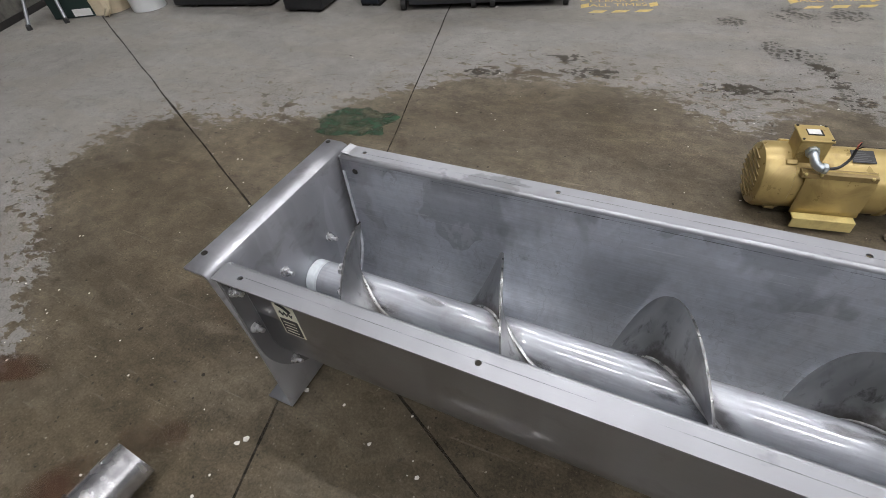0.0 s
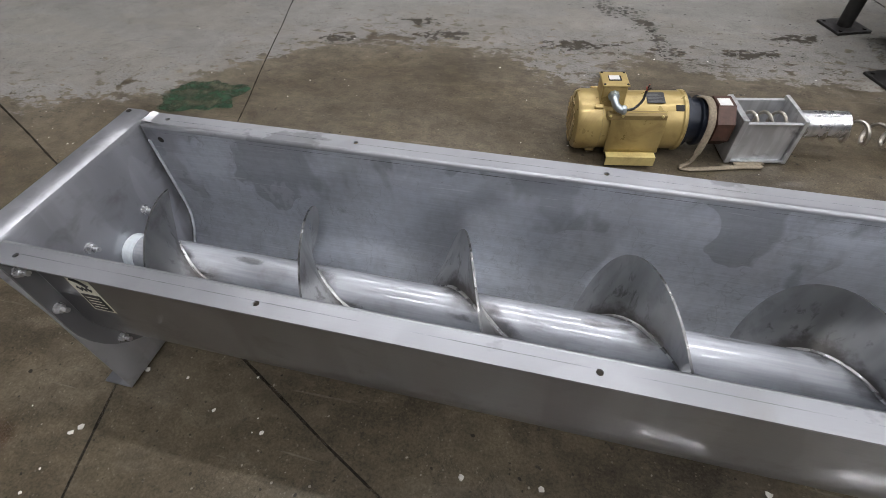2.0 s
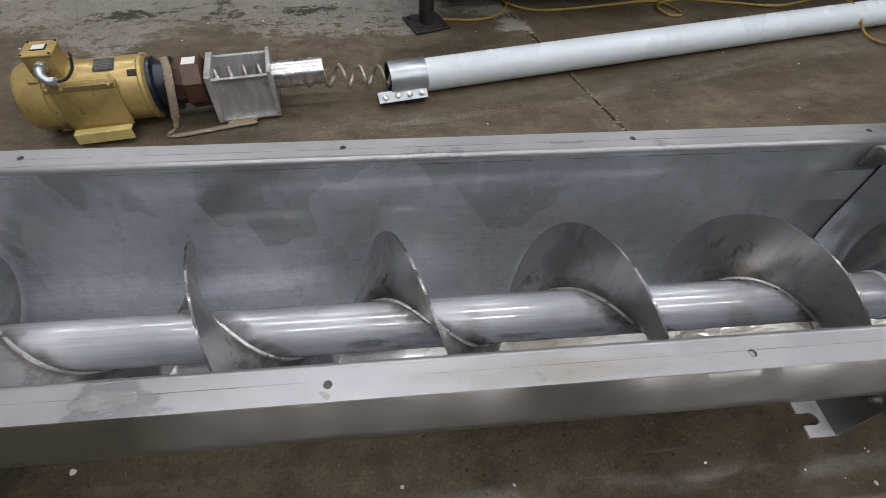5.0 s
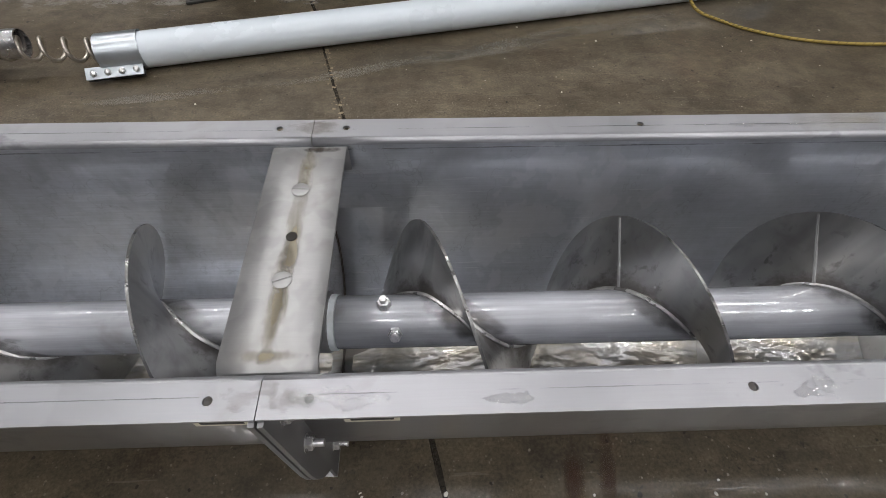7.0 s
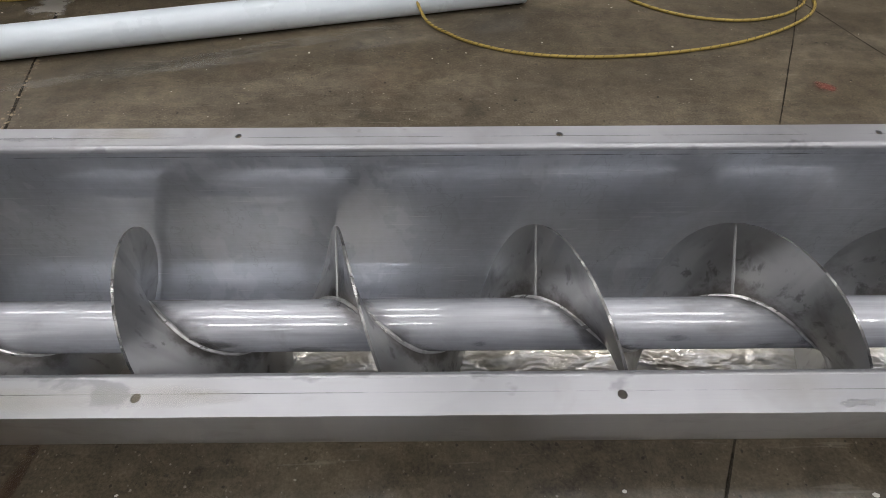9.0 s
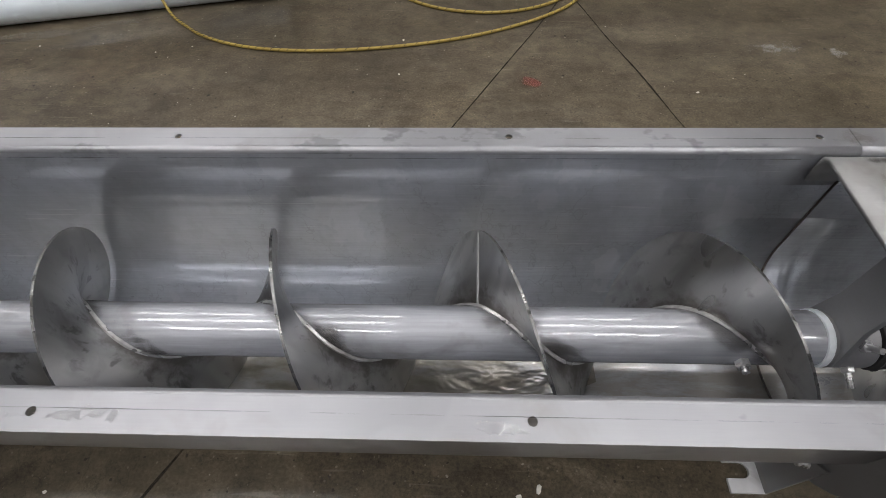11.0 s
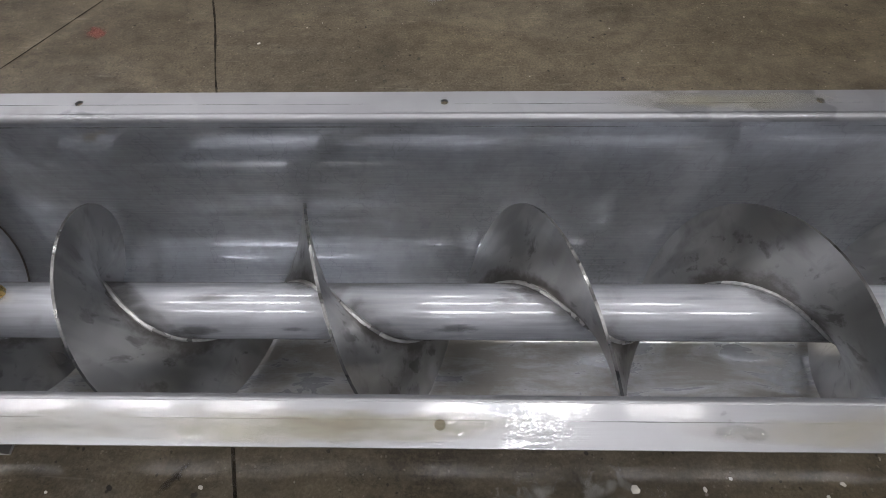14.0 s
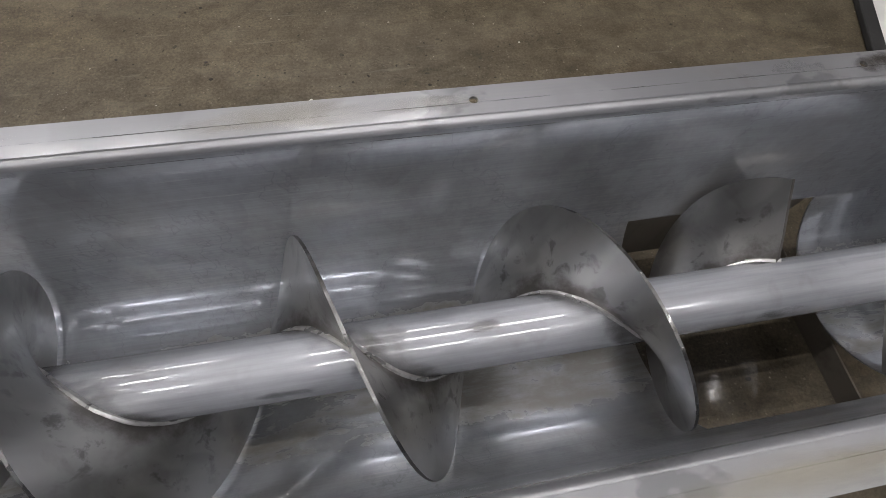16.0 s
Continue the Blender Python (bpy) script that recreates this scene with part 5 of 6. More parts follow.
def build_drive():
    d = thing("motor_feeder", "gold electric motor with gearbox and open hopper on the floor", "electric motor", m=DRIVE)
    zc = 0.118
    X = lambda a, b: aim((a, 0, zc), (b, 0, zc))[0]
    bm = bmesh.new()
    turned(bm, [(0.095, 0), (0.1, 0.004), (0.1, 0.27), (0.104, 0.275), (0.104, 0.285), (0.092, 0.292)], X(-0.11, 1), 48)
    body = part("motor_body", bm, M_YELLOW, d, "gold-painted motor body", smooth=True)
    bm = bmesh.new()
    turned(bm, [(0.02, 0), (0.075, 0.002), (0.098, 0.010), (0.105, 0.024), (0.105, 0.090), (0.102, 0.092)], X(-0.196, 1), 48)
    part("fan_cover", bm, M_YELLOW, d, "rounded gold fan cover, scuffed", smooth=True)
    for k in range(9):
        bm = bmesh.new()
        z = zc - 0.072 + 0.018 * k
        h = math.sqrt(max(0.0001, 0.078 ** 2 - (z - zc) ** 2))
        box(bm, -0.1985, -0.1945, -h, h, z - 0.003, z + 0.003)
        part("grille_slot", bm, M_GRILLE, d)
    for a in (35, 150, 215, 325):
        bm = bmesh.new()
        box(bm, -0.135, -0.105, -0.008, 0.008, 0.098, 0.112, 0.003, Matrix.Translation((0, 0, zc)) @ pose(0, 0, 0, a))
        part("cover_lug", bm, M_YELLOW, d)
        bm = bmesh.new()
        box(bm, 0.135, 0.168, -0.011, 0.011, 0.092, 0.1015, 0.002, Matrix.Translation((0, 0, zc)) @ pose(0, 0, 0, a))
        part("end_bell_lug", bm, M_SLOT, d, "dark recessed lug")
    # mounting cradle facing the trough
    bm = bmesh.new()
    prof = [(-0.078, 0.196), (-0.095, 0.188), (-0.1035, 0.155), (-0.1035, 0.10), (-0.101, 0.070), (-0.104, 0.052)]
    rows = [[bm.verts.new((x, y, z)) for x in (-0.080, 0.0, 0.102)] for y, z in prof]
    for a, b in zip(rows, rows[1:]):
        for k in range(2):
            bm.faces.new((a[k], a[k + 1], b[k + 1], b[k]))
    bmesh.ops.recalc_face_normals(bm, faces=bm.faces)
    part("mounting_cradle", bm, M_YELLOW, d, "folded gold mounting plate", smooth=True, solid=0.004, offset=0)
    bm = bmesh.new()
    box(bm, -0.094, 0.100, -0.1010, -0.070, 0.179, 0.1955, 0.001, None)
    part("cradle_slot", bm, M_GRILLE, d, "shadowed slotted edge with pale rivets")
    for x in (-0.085, -0.045, 0.085):
        bm = bmesh.new()
        bmesh.ops.create_uvsphere(bm, u_segments=8, v_segments=5, radius=0.005, matrix=pose(x, -0.101, 0.193))
        part("rivet", bm, M_PALEYELLOW, d)
    bm = bmesh.new()
    box(bm, -0.075, 0.094, -0.134, -0.102, 0.047, 0.053, 0.002)
    box(bm, -0.075, 0.094, -0.136, -0.130, 0.016, 0.053, 0.002)
    part("mounting_foot", bm, M_PALEYELLOW, d, "pale yellow bent foot plate")
    # conduit box on top
    bm = bmesh.new()
    box(bm, -0.118, -0.038, -0.055, 0.030, 0.200, 0.274, 0.004)
    cb = part("conduit_box", bm, M_YELLOW, d, "square gold wiring box")
    bm = bmesh.new()
    box(bm, -0.122, -0.034, -0.059, 0.034, 0.2735, 0.2805, 0.003)
    part("lid", bm, M_YELLOW, cb)
    bm = bmesh.new()
    box(bm, -0.098, -0.056, -0.028, 0.006, 0.2805, 0.2812)
    part("lid_window", bm, M_SLOT, cb)
    bm = bmesh.new()
    box(bm, -0.096, -0.062, -0.022, 0.005, 0.2813, 0.2828, 0.0006)
    part("paper_tag", bm, M_WHITE, cb, "white paper tag")
    for sx in (-0.115, -0.041):
        for sy in (-0.052, 0.027):
            bm = bmesh.new()
            turned(bm, [(0.004, 0), (0.004, 0.002)], pose(sx, sy, 0.2805), 10)
            part("lid_screw", bm, M_SLOT, cb)
    bm = bmesh.new()
    turned(bm, [(0.019, 0), (0.019, 0.009), (0.0165, 0.011), (0.0165, 0.018)], aim((-0.080, -0.054, 0.243), (-0.080, -1, 0.243))[0], 8)
    tube_along(bm, smooth_line([(-0.080, -0.064, 0.243), (-0.080, -0.084, 0.240), (-0.074, -0.094, 0.228), (-0.060, -0.100, 0.218), (-0.046, -0.101, 0.216)]), 0.0125, 14)
    turned(bm, [(0.0155, 0), (0.0155, 0.010), (0.010, 0.014)], aim((-0.054, -0.101, 0.217), (1, -0.101, 0.21))[0], 8)
    part("conduit_elbow", bm, M_GALV, d, "grey metal conduit elbow", smooth=True)
    bm = bmesh.new()
    tube_along(bm, smooth_line([(-0.042, -0.101, 0.216), (-0.015, -0.098, 0.222), (0.008, -0.085, 0.243), (0.016, -0.072, 0.270)]), 0.0042, 8)
    part("cable", bm, M_BLACK, d, "short black cable with bare wire ends", smooth=True)
    for dx, dy, dz, mat in ((-0.006, -0.004, 0.020, M_RED), (0.004, 0, 0.022, M_BLACK), (0.010, -0.004, 0.016, M_BLACK), (0.008, 0.006, 0.018, M_RED)):
        bm = bmesh.new()
        tube_along(bm, smooth_line([(0.016, -0.072, 0.268), (0.016 + dx * 0.5, -0.072 + dy, 0.268 + dz * 0.6), (0.016 + dx, -0.072 + dy * 2, 0.268 + dz)], 5), 0.0020, 6)
        part("wire", bm, mat, d)
    bm = bmesh.new()
    box(bm, 0.040, 0.100, -0.026, 0.026, 0.1003, 0.1012, 0, Matrix.Translation((0, 0, zc)) @ pose(0, 0, 0, 12))
    part("nameplate", bm, M_BLACK, d, "black nameplate with unreadable print")
    bm = bmesh.new()
    for k in range(6):
        box(bm, 0.044, 0.096 - 0.008 * (k % 3), -0.022 + 0.0072 * k, -0.0195 + 0.0072 * k, 0.1014, 0.1017, 0, Matrix.Translation((0, 0, zc)) @ pose(0, 0, 0, 12))
    part("nameplate_print", bm, M_FAINT, d)
    # adapter, gearbox, strap
    bm = bmesh.new()
    turned(bm, [(0.090, 0), (0.090, 0.016), (0.074, 0.022), (0.074, 0.050), (0.086, 0.054), (0.086, 0.068), (0.06, 0.072)], X(0.178, 1), 32)
    part("adapter", bm, M_NAVY, d, "dark blue adapter ring", smooth=True)
    bm = bmesh.new()
    turned(bm, [(0.055, 0), (0.068, 0.006), (0.068, 0.055), (0.084, 0.060), (0.084, 0.118), (0.076, 0.122)], X(0.222, 1) @ pose(0, 0, 0, 0, 0, 22.5), 8)
    part("gearbox", bm, M_BROWN, d, "brown octagonal gearbox")
    bm = bmesh.new()
    box(bm, 0.288, 0.330, -0.03, 0.014, 0.194, 0.197, 0.001, pose(0, -0.0, 0.0))
    part("gearbox_label", bm, M_WHITE, d, "small white label")
    # hopper
    HX0, HX1, HZ = 0.352, 0.562, 0.158
    for x0, x1, zt in ((HX0, HX0 + 0.020, HZ + 0.018), (HX1 - 0.014, HX1, HZ + 0.018)):
        bm = bmesh.new()
        box(bm, x0, x1, -0.092, 0.078, 0.004, zt, 0.002)
        part("hopper_end_plate", bm, M_HOPPER, d, "thick steel end plate")
    xa, xb = HX0 + 0.020, HX1 - 0.014
    bm = bmesh.new()
    box(bm, xa, xb, -0.079, -0.075, 0.012, HZ)
    box(bm, xa, xb, 0.063, 0.067, 0.012, HZ)
    box(bm, xa, xb, -0.075, 0.063, 0.012, 0.018)
    box(bm, xa, xb, -0.094, -0.079, 0.008, 0.013)
    part("hopper_wall", bm, M_HOPPER, d, "thin steel walls of the open hopper")
    for y0, y1 in ((-0.090, -0.0755), (0.0635, 0.078)):
        bm = bmesh.new()
        box(bm, xa, xb, y0, y1, HZ + 0.0005, HZ + 0.0045, 0.001)
        part("hopper_rim", bm, M_HOPPER, d)
    zs = 0.112
    for k in range(4):
        bm = bmesh.new()
        pts = [(xa + 0.005 + (xb - xa - 0.01) * t / 48, -0.006 - 0.040 * math.sin(t * 0.46), zs + 0.040 * math.cos(t * 0.46)) for t in range(12 * k, 12 * k + 13)]
        tube_along(bm, pts, 0.0058, 8)
        part("spiral_turn", bm, M_SPIRAL, d, "bright spiral auger inside the hopper", smooth=True)
    bm = bmesh.new()
    turned(bm, [(0.046, 0), (0.046, 0.172), (0.042, 0.172), (0.042, 0.0)], aim((HX1, -0.005, zs), (HX1 + 1, -0.005, zs))[0], 36, closed=True)
    part("outlet_pipe", bm, M_POLISH, d, "polished stub of steel pipe", smooth=True)
    p0 = Vector((HX1 + 0.02, -0.005, zs))
    p1 = DRIVE.inverted() @ Vector((2.16, 1.188, 0.064))
    ax = (p1 - p0).normalized()
    u = ax.cross(Vector((0, 0, 1))).normalized()
    w = u.cross(ax)
    bm = bmesh.new()
    tube_along(bm, [p0.lerp(p1, t / 110) + (u * math.sin(t * 0.36) + w * math.cos(t * 0.36)) * 0.036 for t in range(111)], 0.0070, 8)
    part("spiral_auger", bm, M_SPIRAL, d, "open bright wire spiral", smooth=True)
    # tan strap hung over the neck and lying on the floor
    s = thing("strap", "tan webbing strap looped over the motor's neck onto the floor", "strap", m=DRIVE)
    line = smooth_line([(0.232, 0.02, 0.200), (0.244, -0.02, 0.214), (0.252, -0.06, 0.200), (0.250, -0.10, 0.16), (0.238, -0.118, 0.09), (0.22, -0.125, 0.03), (0.19, -0.13, 0.010),
                        (0.23, -0.138, 0.008), (0.33, -0.128, 0.008), (0.42, -0.118, 0.008), (0.46, -0.118, 0.009), (0.475, -0.110, 0.010), (0.46, -0.102, 0.010), (0.38, -0.106, 0.009)], 8)
    bm = bmesh.new()
    rows = []
    for i, p in enumerate(line):
        t = (line[min(i + 1, len(line) - 1)] - line[max(i - 1, 0)]).normalized()
        w = Vector((1, 0.15, 0)) if p.z > 0.03 else Vector((0.3, 1, 0.25))
        w = (w - t * w.dot(t)).normalized() * (0.0125 if p.z > 0.06 else 0.008)
        rows.append((bm.verts.new(p - w), bm.verts.new(p + w)))
    for a, b in zip(rows, rows[1:]):
        bm.faces.new((a[0], a[1], b[1], b[0]))
    part("webbing", bm, M_STRAP, s, smooth=True, solid=0.004, offset=0)


def build_pvc():
    ang = math.degrees(math.atan(0.215))
    m = pose(2.45, 1.250, 0.0, 0, 0, ang)
    p = thing("plastic_pipe", "long white plastic pipe lying on the wet floor", "pipe", m=m)
    r = 0.0600
    bm = bmesh.new()
    turned(bm, [(r, 0), (r, 2.685), (r - 0.006, 2.685), (r - 0.006, 0)], aim((-0.335, 0, r + 0.001), (3, 0, r + 0.001))[0], 40, closed=True)
    part("tube", bm, M_PVC, p, "white plastic tube, scuffed near the clamp", smooth=True)
    c = thing("pipe_clamp", "galvanised sheet clamp with a bolted bar round the white pipe", "pipe clamp", m=m)
    bm = bmesh.new()
    turned(bm, [(r + 0.004, 0), (r + 0.004, 0.138), (r + 0.0012, 0.138), (r + 0.0012, 0)], aim((-0.355, 0, r + 0.004), (3, 0, r + 0.004))[0], 40, closed=True)
    part("sleeve", bm, M_GALV, c, "bright galvanised sleeve", smooth=True)
    # black ring added in the sleeve's mouth for the shadow inside it
    bm = bmesh.new()
    turned(bm, [(r + 0.0008, 0), (r + 0.0008, 0.018), (r - 0.008, 0.018), (r - 0.008, 0)], aim((-0.356, 0, r + 0.004), (3, 0, r + 0.004))[0], 40, closed=True)
    part("inner_shadow_ring", bm, M_RUBBER, c, "black ring standing in for the shadow inside the sleeve", smooth=True)
    tilt = pose(0, -0.066, 0.031, 38)
    for z0, z1 in ((-0.010, -0.006), (0.004, 0.009)):
        bm = bmesh.new()
        box(bm, -0.410, -0.225, -0.022, 0.020, z0, z1, 0.001, tilt)
        part("clamp_bar", bm, M_GALV if z0 > 0 else M_BLACK, c, "pale steel clamping bar")
    for k in range(4):
        bm = bmesh.new()
        x = -0.383 + 0.0455 * k
        turned(bm, [(0.011, 0), (0.011, 0.003), (0.008, 0.009), (0.003, 0.011)], tilt @ pose(x, -0.003, 0.009), 12)
        part("carriage_bolt", bm, M_BOLT, c, smooth=True)


def build_cord():
    c = thing("power_cord", "yellow power cord with black flecks snaking over the floor", "cord")
    far = [(2.36, 1.78, 0.007), (2.50, 1.77, 0.007), (2.62, 1.81, 0.007), (2.69, 1.93, 0.007), (2.62, 2.07, 0.007), (2.56, 2.2, 0.007)]
    main = [(2.60, 2.14, 0.007), (2.68, 1.95, 0.014), (2.80, 1.87, 0.007), (3.0, 1.875, 0.007), (3.23, 1.92, 0.007), (3.45, 1.955, 0.007), (3.53, 1.88, 0.007),
            (3.54, 1.80, 0.007), (3.47, 1.80, 0.007), (3.455, 1.90, 0.014), (3.62, 1.97, 0.007), (3.85, 1.93, 0.007), (4.08, 1.86, 0.02), (4.19, 1.76, 0.10), (4.235, 1.69, 0.128),
            (4.275, 1.615, 0.10), (4.33, 1.545, 0.02), (4.42, 1.465, 0.007), (4.51, 1.395, 0.007), (4.655, 1.33, 0.007), (4.83, 1.295, 0.007), (5.04, 1.290, 0.007), (5.30, 1.32, 0.007),
            (5.55, 1.382, 0.007), (5.77, 1.48, 0.007), (5.93, 1.59, 0.007), (6.01, 1.69, 0.007), (6.04, 1.80, 0.007)]
    loop = [(6.00, 1.80, 0.007), (5.965, 1.704, 0.007), (5.82, 1.60, 0.007), (5.62, 1.56, 0.007), (5.40, 1.61, 0.007), (5.22, 1.75, 0.007), (5.12, 1.95, 0.007), (5.08, 2.3, 0.007)]
    for pts in (far, main, loop):
        line = smooth_line(pts, 12)
        bm = bmesh.new()
        tube_along(bm, line, 0.0062, 8)
        part("cord_length", bm, M_CORD, c, smooth=True)
        bm = bmesh.new()
        for i in range(2, len(line) - 2, 2):
            p, q = line[i], line[i + 1] if i + 1 < len(line) else line[i]
            d = (q - p).normalized()
            n = d.cross(Vector((0, 0, 1))).normalized()
            ring = [p + (n * math.cos(t) + Vector((0, 0, 1)) * math.sin(t)) * 0.0066 + d * 0.006 * t for t in (0.2, 0.9, 1.6, 2.3, 3.0)]
            tube_along(bm, ring, 0.0012, 4)
        tagged(part("cord_fleck", bm, M_CORDBLACK, c), kind="stuff")


def build_bench():
    b = thing("workbench", "black steel workbench on round legs with square foot plates", "workbench")
    for x, y in ((2.285, 1.745), (4.6, 1.98), (2.23, 2.285), (4.18, 2.47)):
        bm = bmesh.new()
        rod(bm, (x, y, 0.010), (x, y, 0.86), 0.034, 20)
        leg = part("leg", bm, M_BLACKSTEEL, b, smooth=True)
        bm = bmesh.new()
        box(bm, -0.085, 0.085, -0.085, 0.085, 0.0005, 0.012, 0.002, pose(x, y, 0, 0, 0, 20))
        part("foot_plate", bm, M_BLACKSTEEL, leg, "square black foot plate")
        for sx in (-1, 1):
            for sy in (-1, 1):
                bm = bmesh.new()
                turned(bm, [(0.009, 0), (0.009, 0.005)], pose(x, y, 0.012, 0, 0, 20) @ pose(sx * 0.062, sy * 0.062, 0), 10)
                part("anchor_bolt", bm, M_BLACKSTEEL, leg)
    ang = math.degrees(math.atan2(0.235, 2.315))
    m = pose(2.285, 1.745, 0, 0, 0, ang)
    bm = bmesh.new()
    box(bm, -0.02, 2.38, 0.02, 0.56, 0.25, 0.262, 0, m)
    part("shelf", bm, M_BLACKSTEEL, b)
    bm = bmesh.new()
    box(bm, 0.0, 2.33, -0.025, 0.020, 0.225, 0.275, 0.004, m)
    part("front_rail", bm, M_BLACKSTEEL, b, "worn black steel front rail")
    bm = bmesh.new()
    box(bm, -0.15, 2.5, -0.10, 0.64, 0.86, 0.90, 0.006, m)
    part("bench_top", bm, M_BLACKSTEEL, b)


def build_hose():
    t = thing("hose_coil", "flat coil of dull pink-brown hose under the workbench", "hose", m=pose(3.58, 2.42, 0))
    for k in range(3):
        bm = bmesh.new()
        r = 0.135 - 0.012 * k
        tube_along(bm, [(r * math.cos(radians(a)), r * math.sin(radians(a)) * 0.9, 0.010 + 0.017 * k + 0.003 * math.sin(radians(a * 2 + 50 * k))) for a in range(0, 361, 12)], 0.0085, 8)
        part("hose_turn", bm, M_HOSE, t, smooth=True)


def build_offcut():
    o = thing("pipe_offcut", "offcut of bright steel pipe with a scorched weld and rusty end", "pipe offcut", m=pose(-0.253, -0.545, 0, 0, 0, 86))
    bm = bmesh.new()
    r = 0.053
    turned(bm, [(r, 0), (r, 0.128), (r - 0.005, 0.128), (r - 0.005, 0)], aim((-0.065, 0, r + 0.0035), (1, 0, r + 0.0035))[0], 40, closed=True)
    part("pipe_wall", bm, M_POLISH, o, smooth=True)
    bm = bmesh.new()
    ring = []
    for k in range(61):
        a = 2 * math.pi * k / 60
        w = noise.noise(Vector((math.cos(a) * 5, math.sin(a) * 5, 1)))
        ring.append((-0.068 + 0.004 * w, (r + 0.001 + 0.001 * w) * math.cos(a), r + 0.0035 + (r + 0.001) * math.sin(a)))
    tube_along(bm, ring, 0.0035, 6)
    part("scorched_weld", bm, M_PUTTY, o, "ragged black weld round the pipe", smooth=True)
    bm = bmesh.new()
    turned(bm, [(r - 0.004, 0), (r + 0.003, 0.006), (r + 0.0025, 0.03), (r - 0.002, 0.05), (r - 0.004, 0.066), (r - 0.010, 0.066), (r - 0.010, 0)], aim((-0.135, 0, r + 0.0035), (1, 0, r + 0.0035))[0], 40, closed=True)
    for v in bm.verts:
        v.co += Vector((1, 0.6, 0.6)) * 0.003 * noise.noise(v.co * 40)
    part("rusty_collar", bm, plain("rusty_collar", (0.42, 0.36, 0.31), 0.7, 0.1, 0.2, 30, 0.4, dirt=(0.22, 0.08, 0.035), dirt_amount=0.9), o, "pale collar flaked with rust", smooth=True)


def build_floor_marks():
    # stencilled warning and hazard dashes
    def stencil(m, lines, label):
        s = thing("floor_stencil", label, "floor marking", "floor stencils", m @ Matrix.Translation((0, 0.02, 0)) @ Matrix.Diagonal((0.86, 0.86, 1, 1)))
        for i, text in enumerate(lines):
            cu = bpy.data.curves.new("stencil_text", "FONT")
            cu.body, cu.size, cu.align_x = text, 0.092, "CENTER"
            tmp = bpy.data.objects.new("tmp", cu)
            scene.collection.objects.link(tmp)
            me = bpy.data.meshes.new_from_object(tmp.evaluated_get(bpy.context.evaluated_depsgraph_get()))
            bpy.data.objects.remove(tmp)
            me.transform(pose(0, 0.23 - 0.10 * i, 0.0015))
            me.materials.append(M_STENCIL)
            ob = new("letters", me)
            ob.parent = s
        for k in range(3):
            for yy in (-0.10, 0.44):
                bm = bmesh.new()
                x = -0.22 + 0.16 * k
                vs = [bm.verts.new(c) for c in ((x, yy, 0.0015), (x + 0.10, yy, 0.0015), (x + 0.14, yy + 0.05, 0.0015), (x + 0.04, yy + 0.05, 0.0015))]
                bm.faces.new(vs)
                part("hazard_dash", bm, M_STENCIL, s)
        for xx in (-0.27, 0.22):
            for k in range(3):
                bm = bmesh.new()
                y = 0.0 + 0.16 * k
                vs = [bm.verts.new(c) for c in ((xx, y, 0.0015), (xx + 0.06, y + 0.03, 0.0015), (xx + 0.06, y + 0.11, 0.0015), (xx, y + 0.08, 0.0015))]
                bm.faces.new(vs)
                part("hazard_dash", bm, M_STENCIL, s)
    stencil(pose(0.225, 2.80, 0, 0, 0, 14), ("KEEP", "CLEAR AT", "ALL TIMES"), "faded yellow stencilled warning inside hazard dashes")
    stencil(pose(1.40, 3.10, 0, 0, 0, 14), ("KEEP", "CLEAR AT", "ALL TIMES"), "faded yellow stencilled warning inside hazard dashes")

    def patch(name, centre, rx, ry, mat, label, seed, turn=0.0, z=0.0012, rag=0.35):
        bm = bmesh.new()
        vs = []
        for k in range(72):
            t = 2 * math.pi * k / 72
            f = 1 + rag * noise.noise(Vector((math.cos(t) * 1.6, math.sin(t) * 1.6, seed))) + rag * 0.5 * noise.noise(Vector((math.cos(t) * 6, math.sin(t) * 6, seed)))
            sq = max(abs(math.cos(t)), abs(math.sin(t))) ** 0.6
            vs.append(bm.verts.new((rx * f * math.cos(t) / sq, ry * f * math.sin(t) / sq, z)))
        bm.faces.new(vs)
        bmesh.ops.transform(bm, matrix=pose(*centre, 0, 0, 0, turn), verts=bm.verts)
        tagged(link(name, bm, mat), label, "floor mark", kind="structure")
    patch("paint_patch", (-0.655, 1.08), 0.17, 0.115, M_GREEN, "worn dark green paint patch on the concrete", 2.2, 12)


def decal(name, centre, rx, ry, mat, label, turn=0.0, up=True, owner=None):
    """A thin stained film laid on a surface; facing up, or facing the near side."""
    bm = bmesh.new()
    uv = bm.loops.layers.uv.new("film")
    vs = [bm.verts.new((x * rx, y * ry, 0)) for x, y in ((-1, -1), (1, -1), (1, 1), (-1, 1))]
    f = bm.faces.new(vs)
    for lp, c in zip(f.loops, ((-1, -1), (1, -1), (1, 1), (-1, 1))):
        lp[uv].uv = c
    bmesh.ops.transform(bm, matrix=pose(*centre, 0 if up else 90, 0, turn), verts=bm.verts)
    ob = link(name, bm, mat, owner, "" if not owner else label)
    if not owner:
        tagged(ob, label, "stain", kind="structure")
    return ob


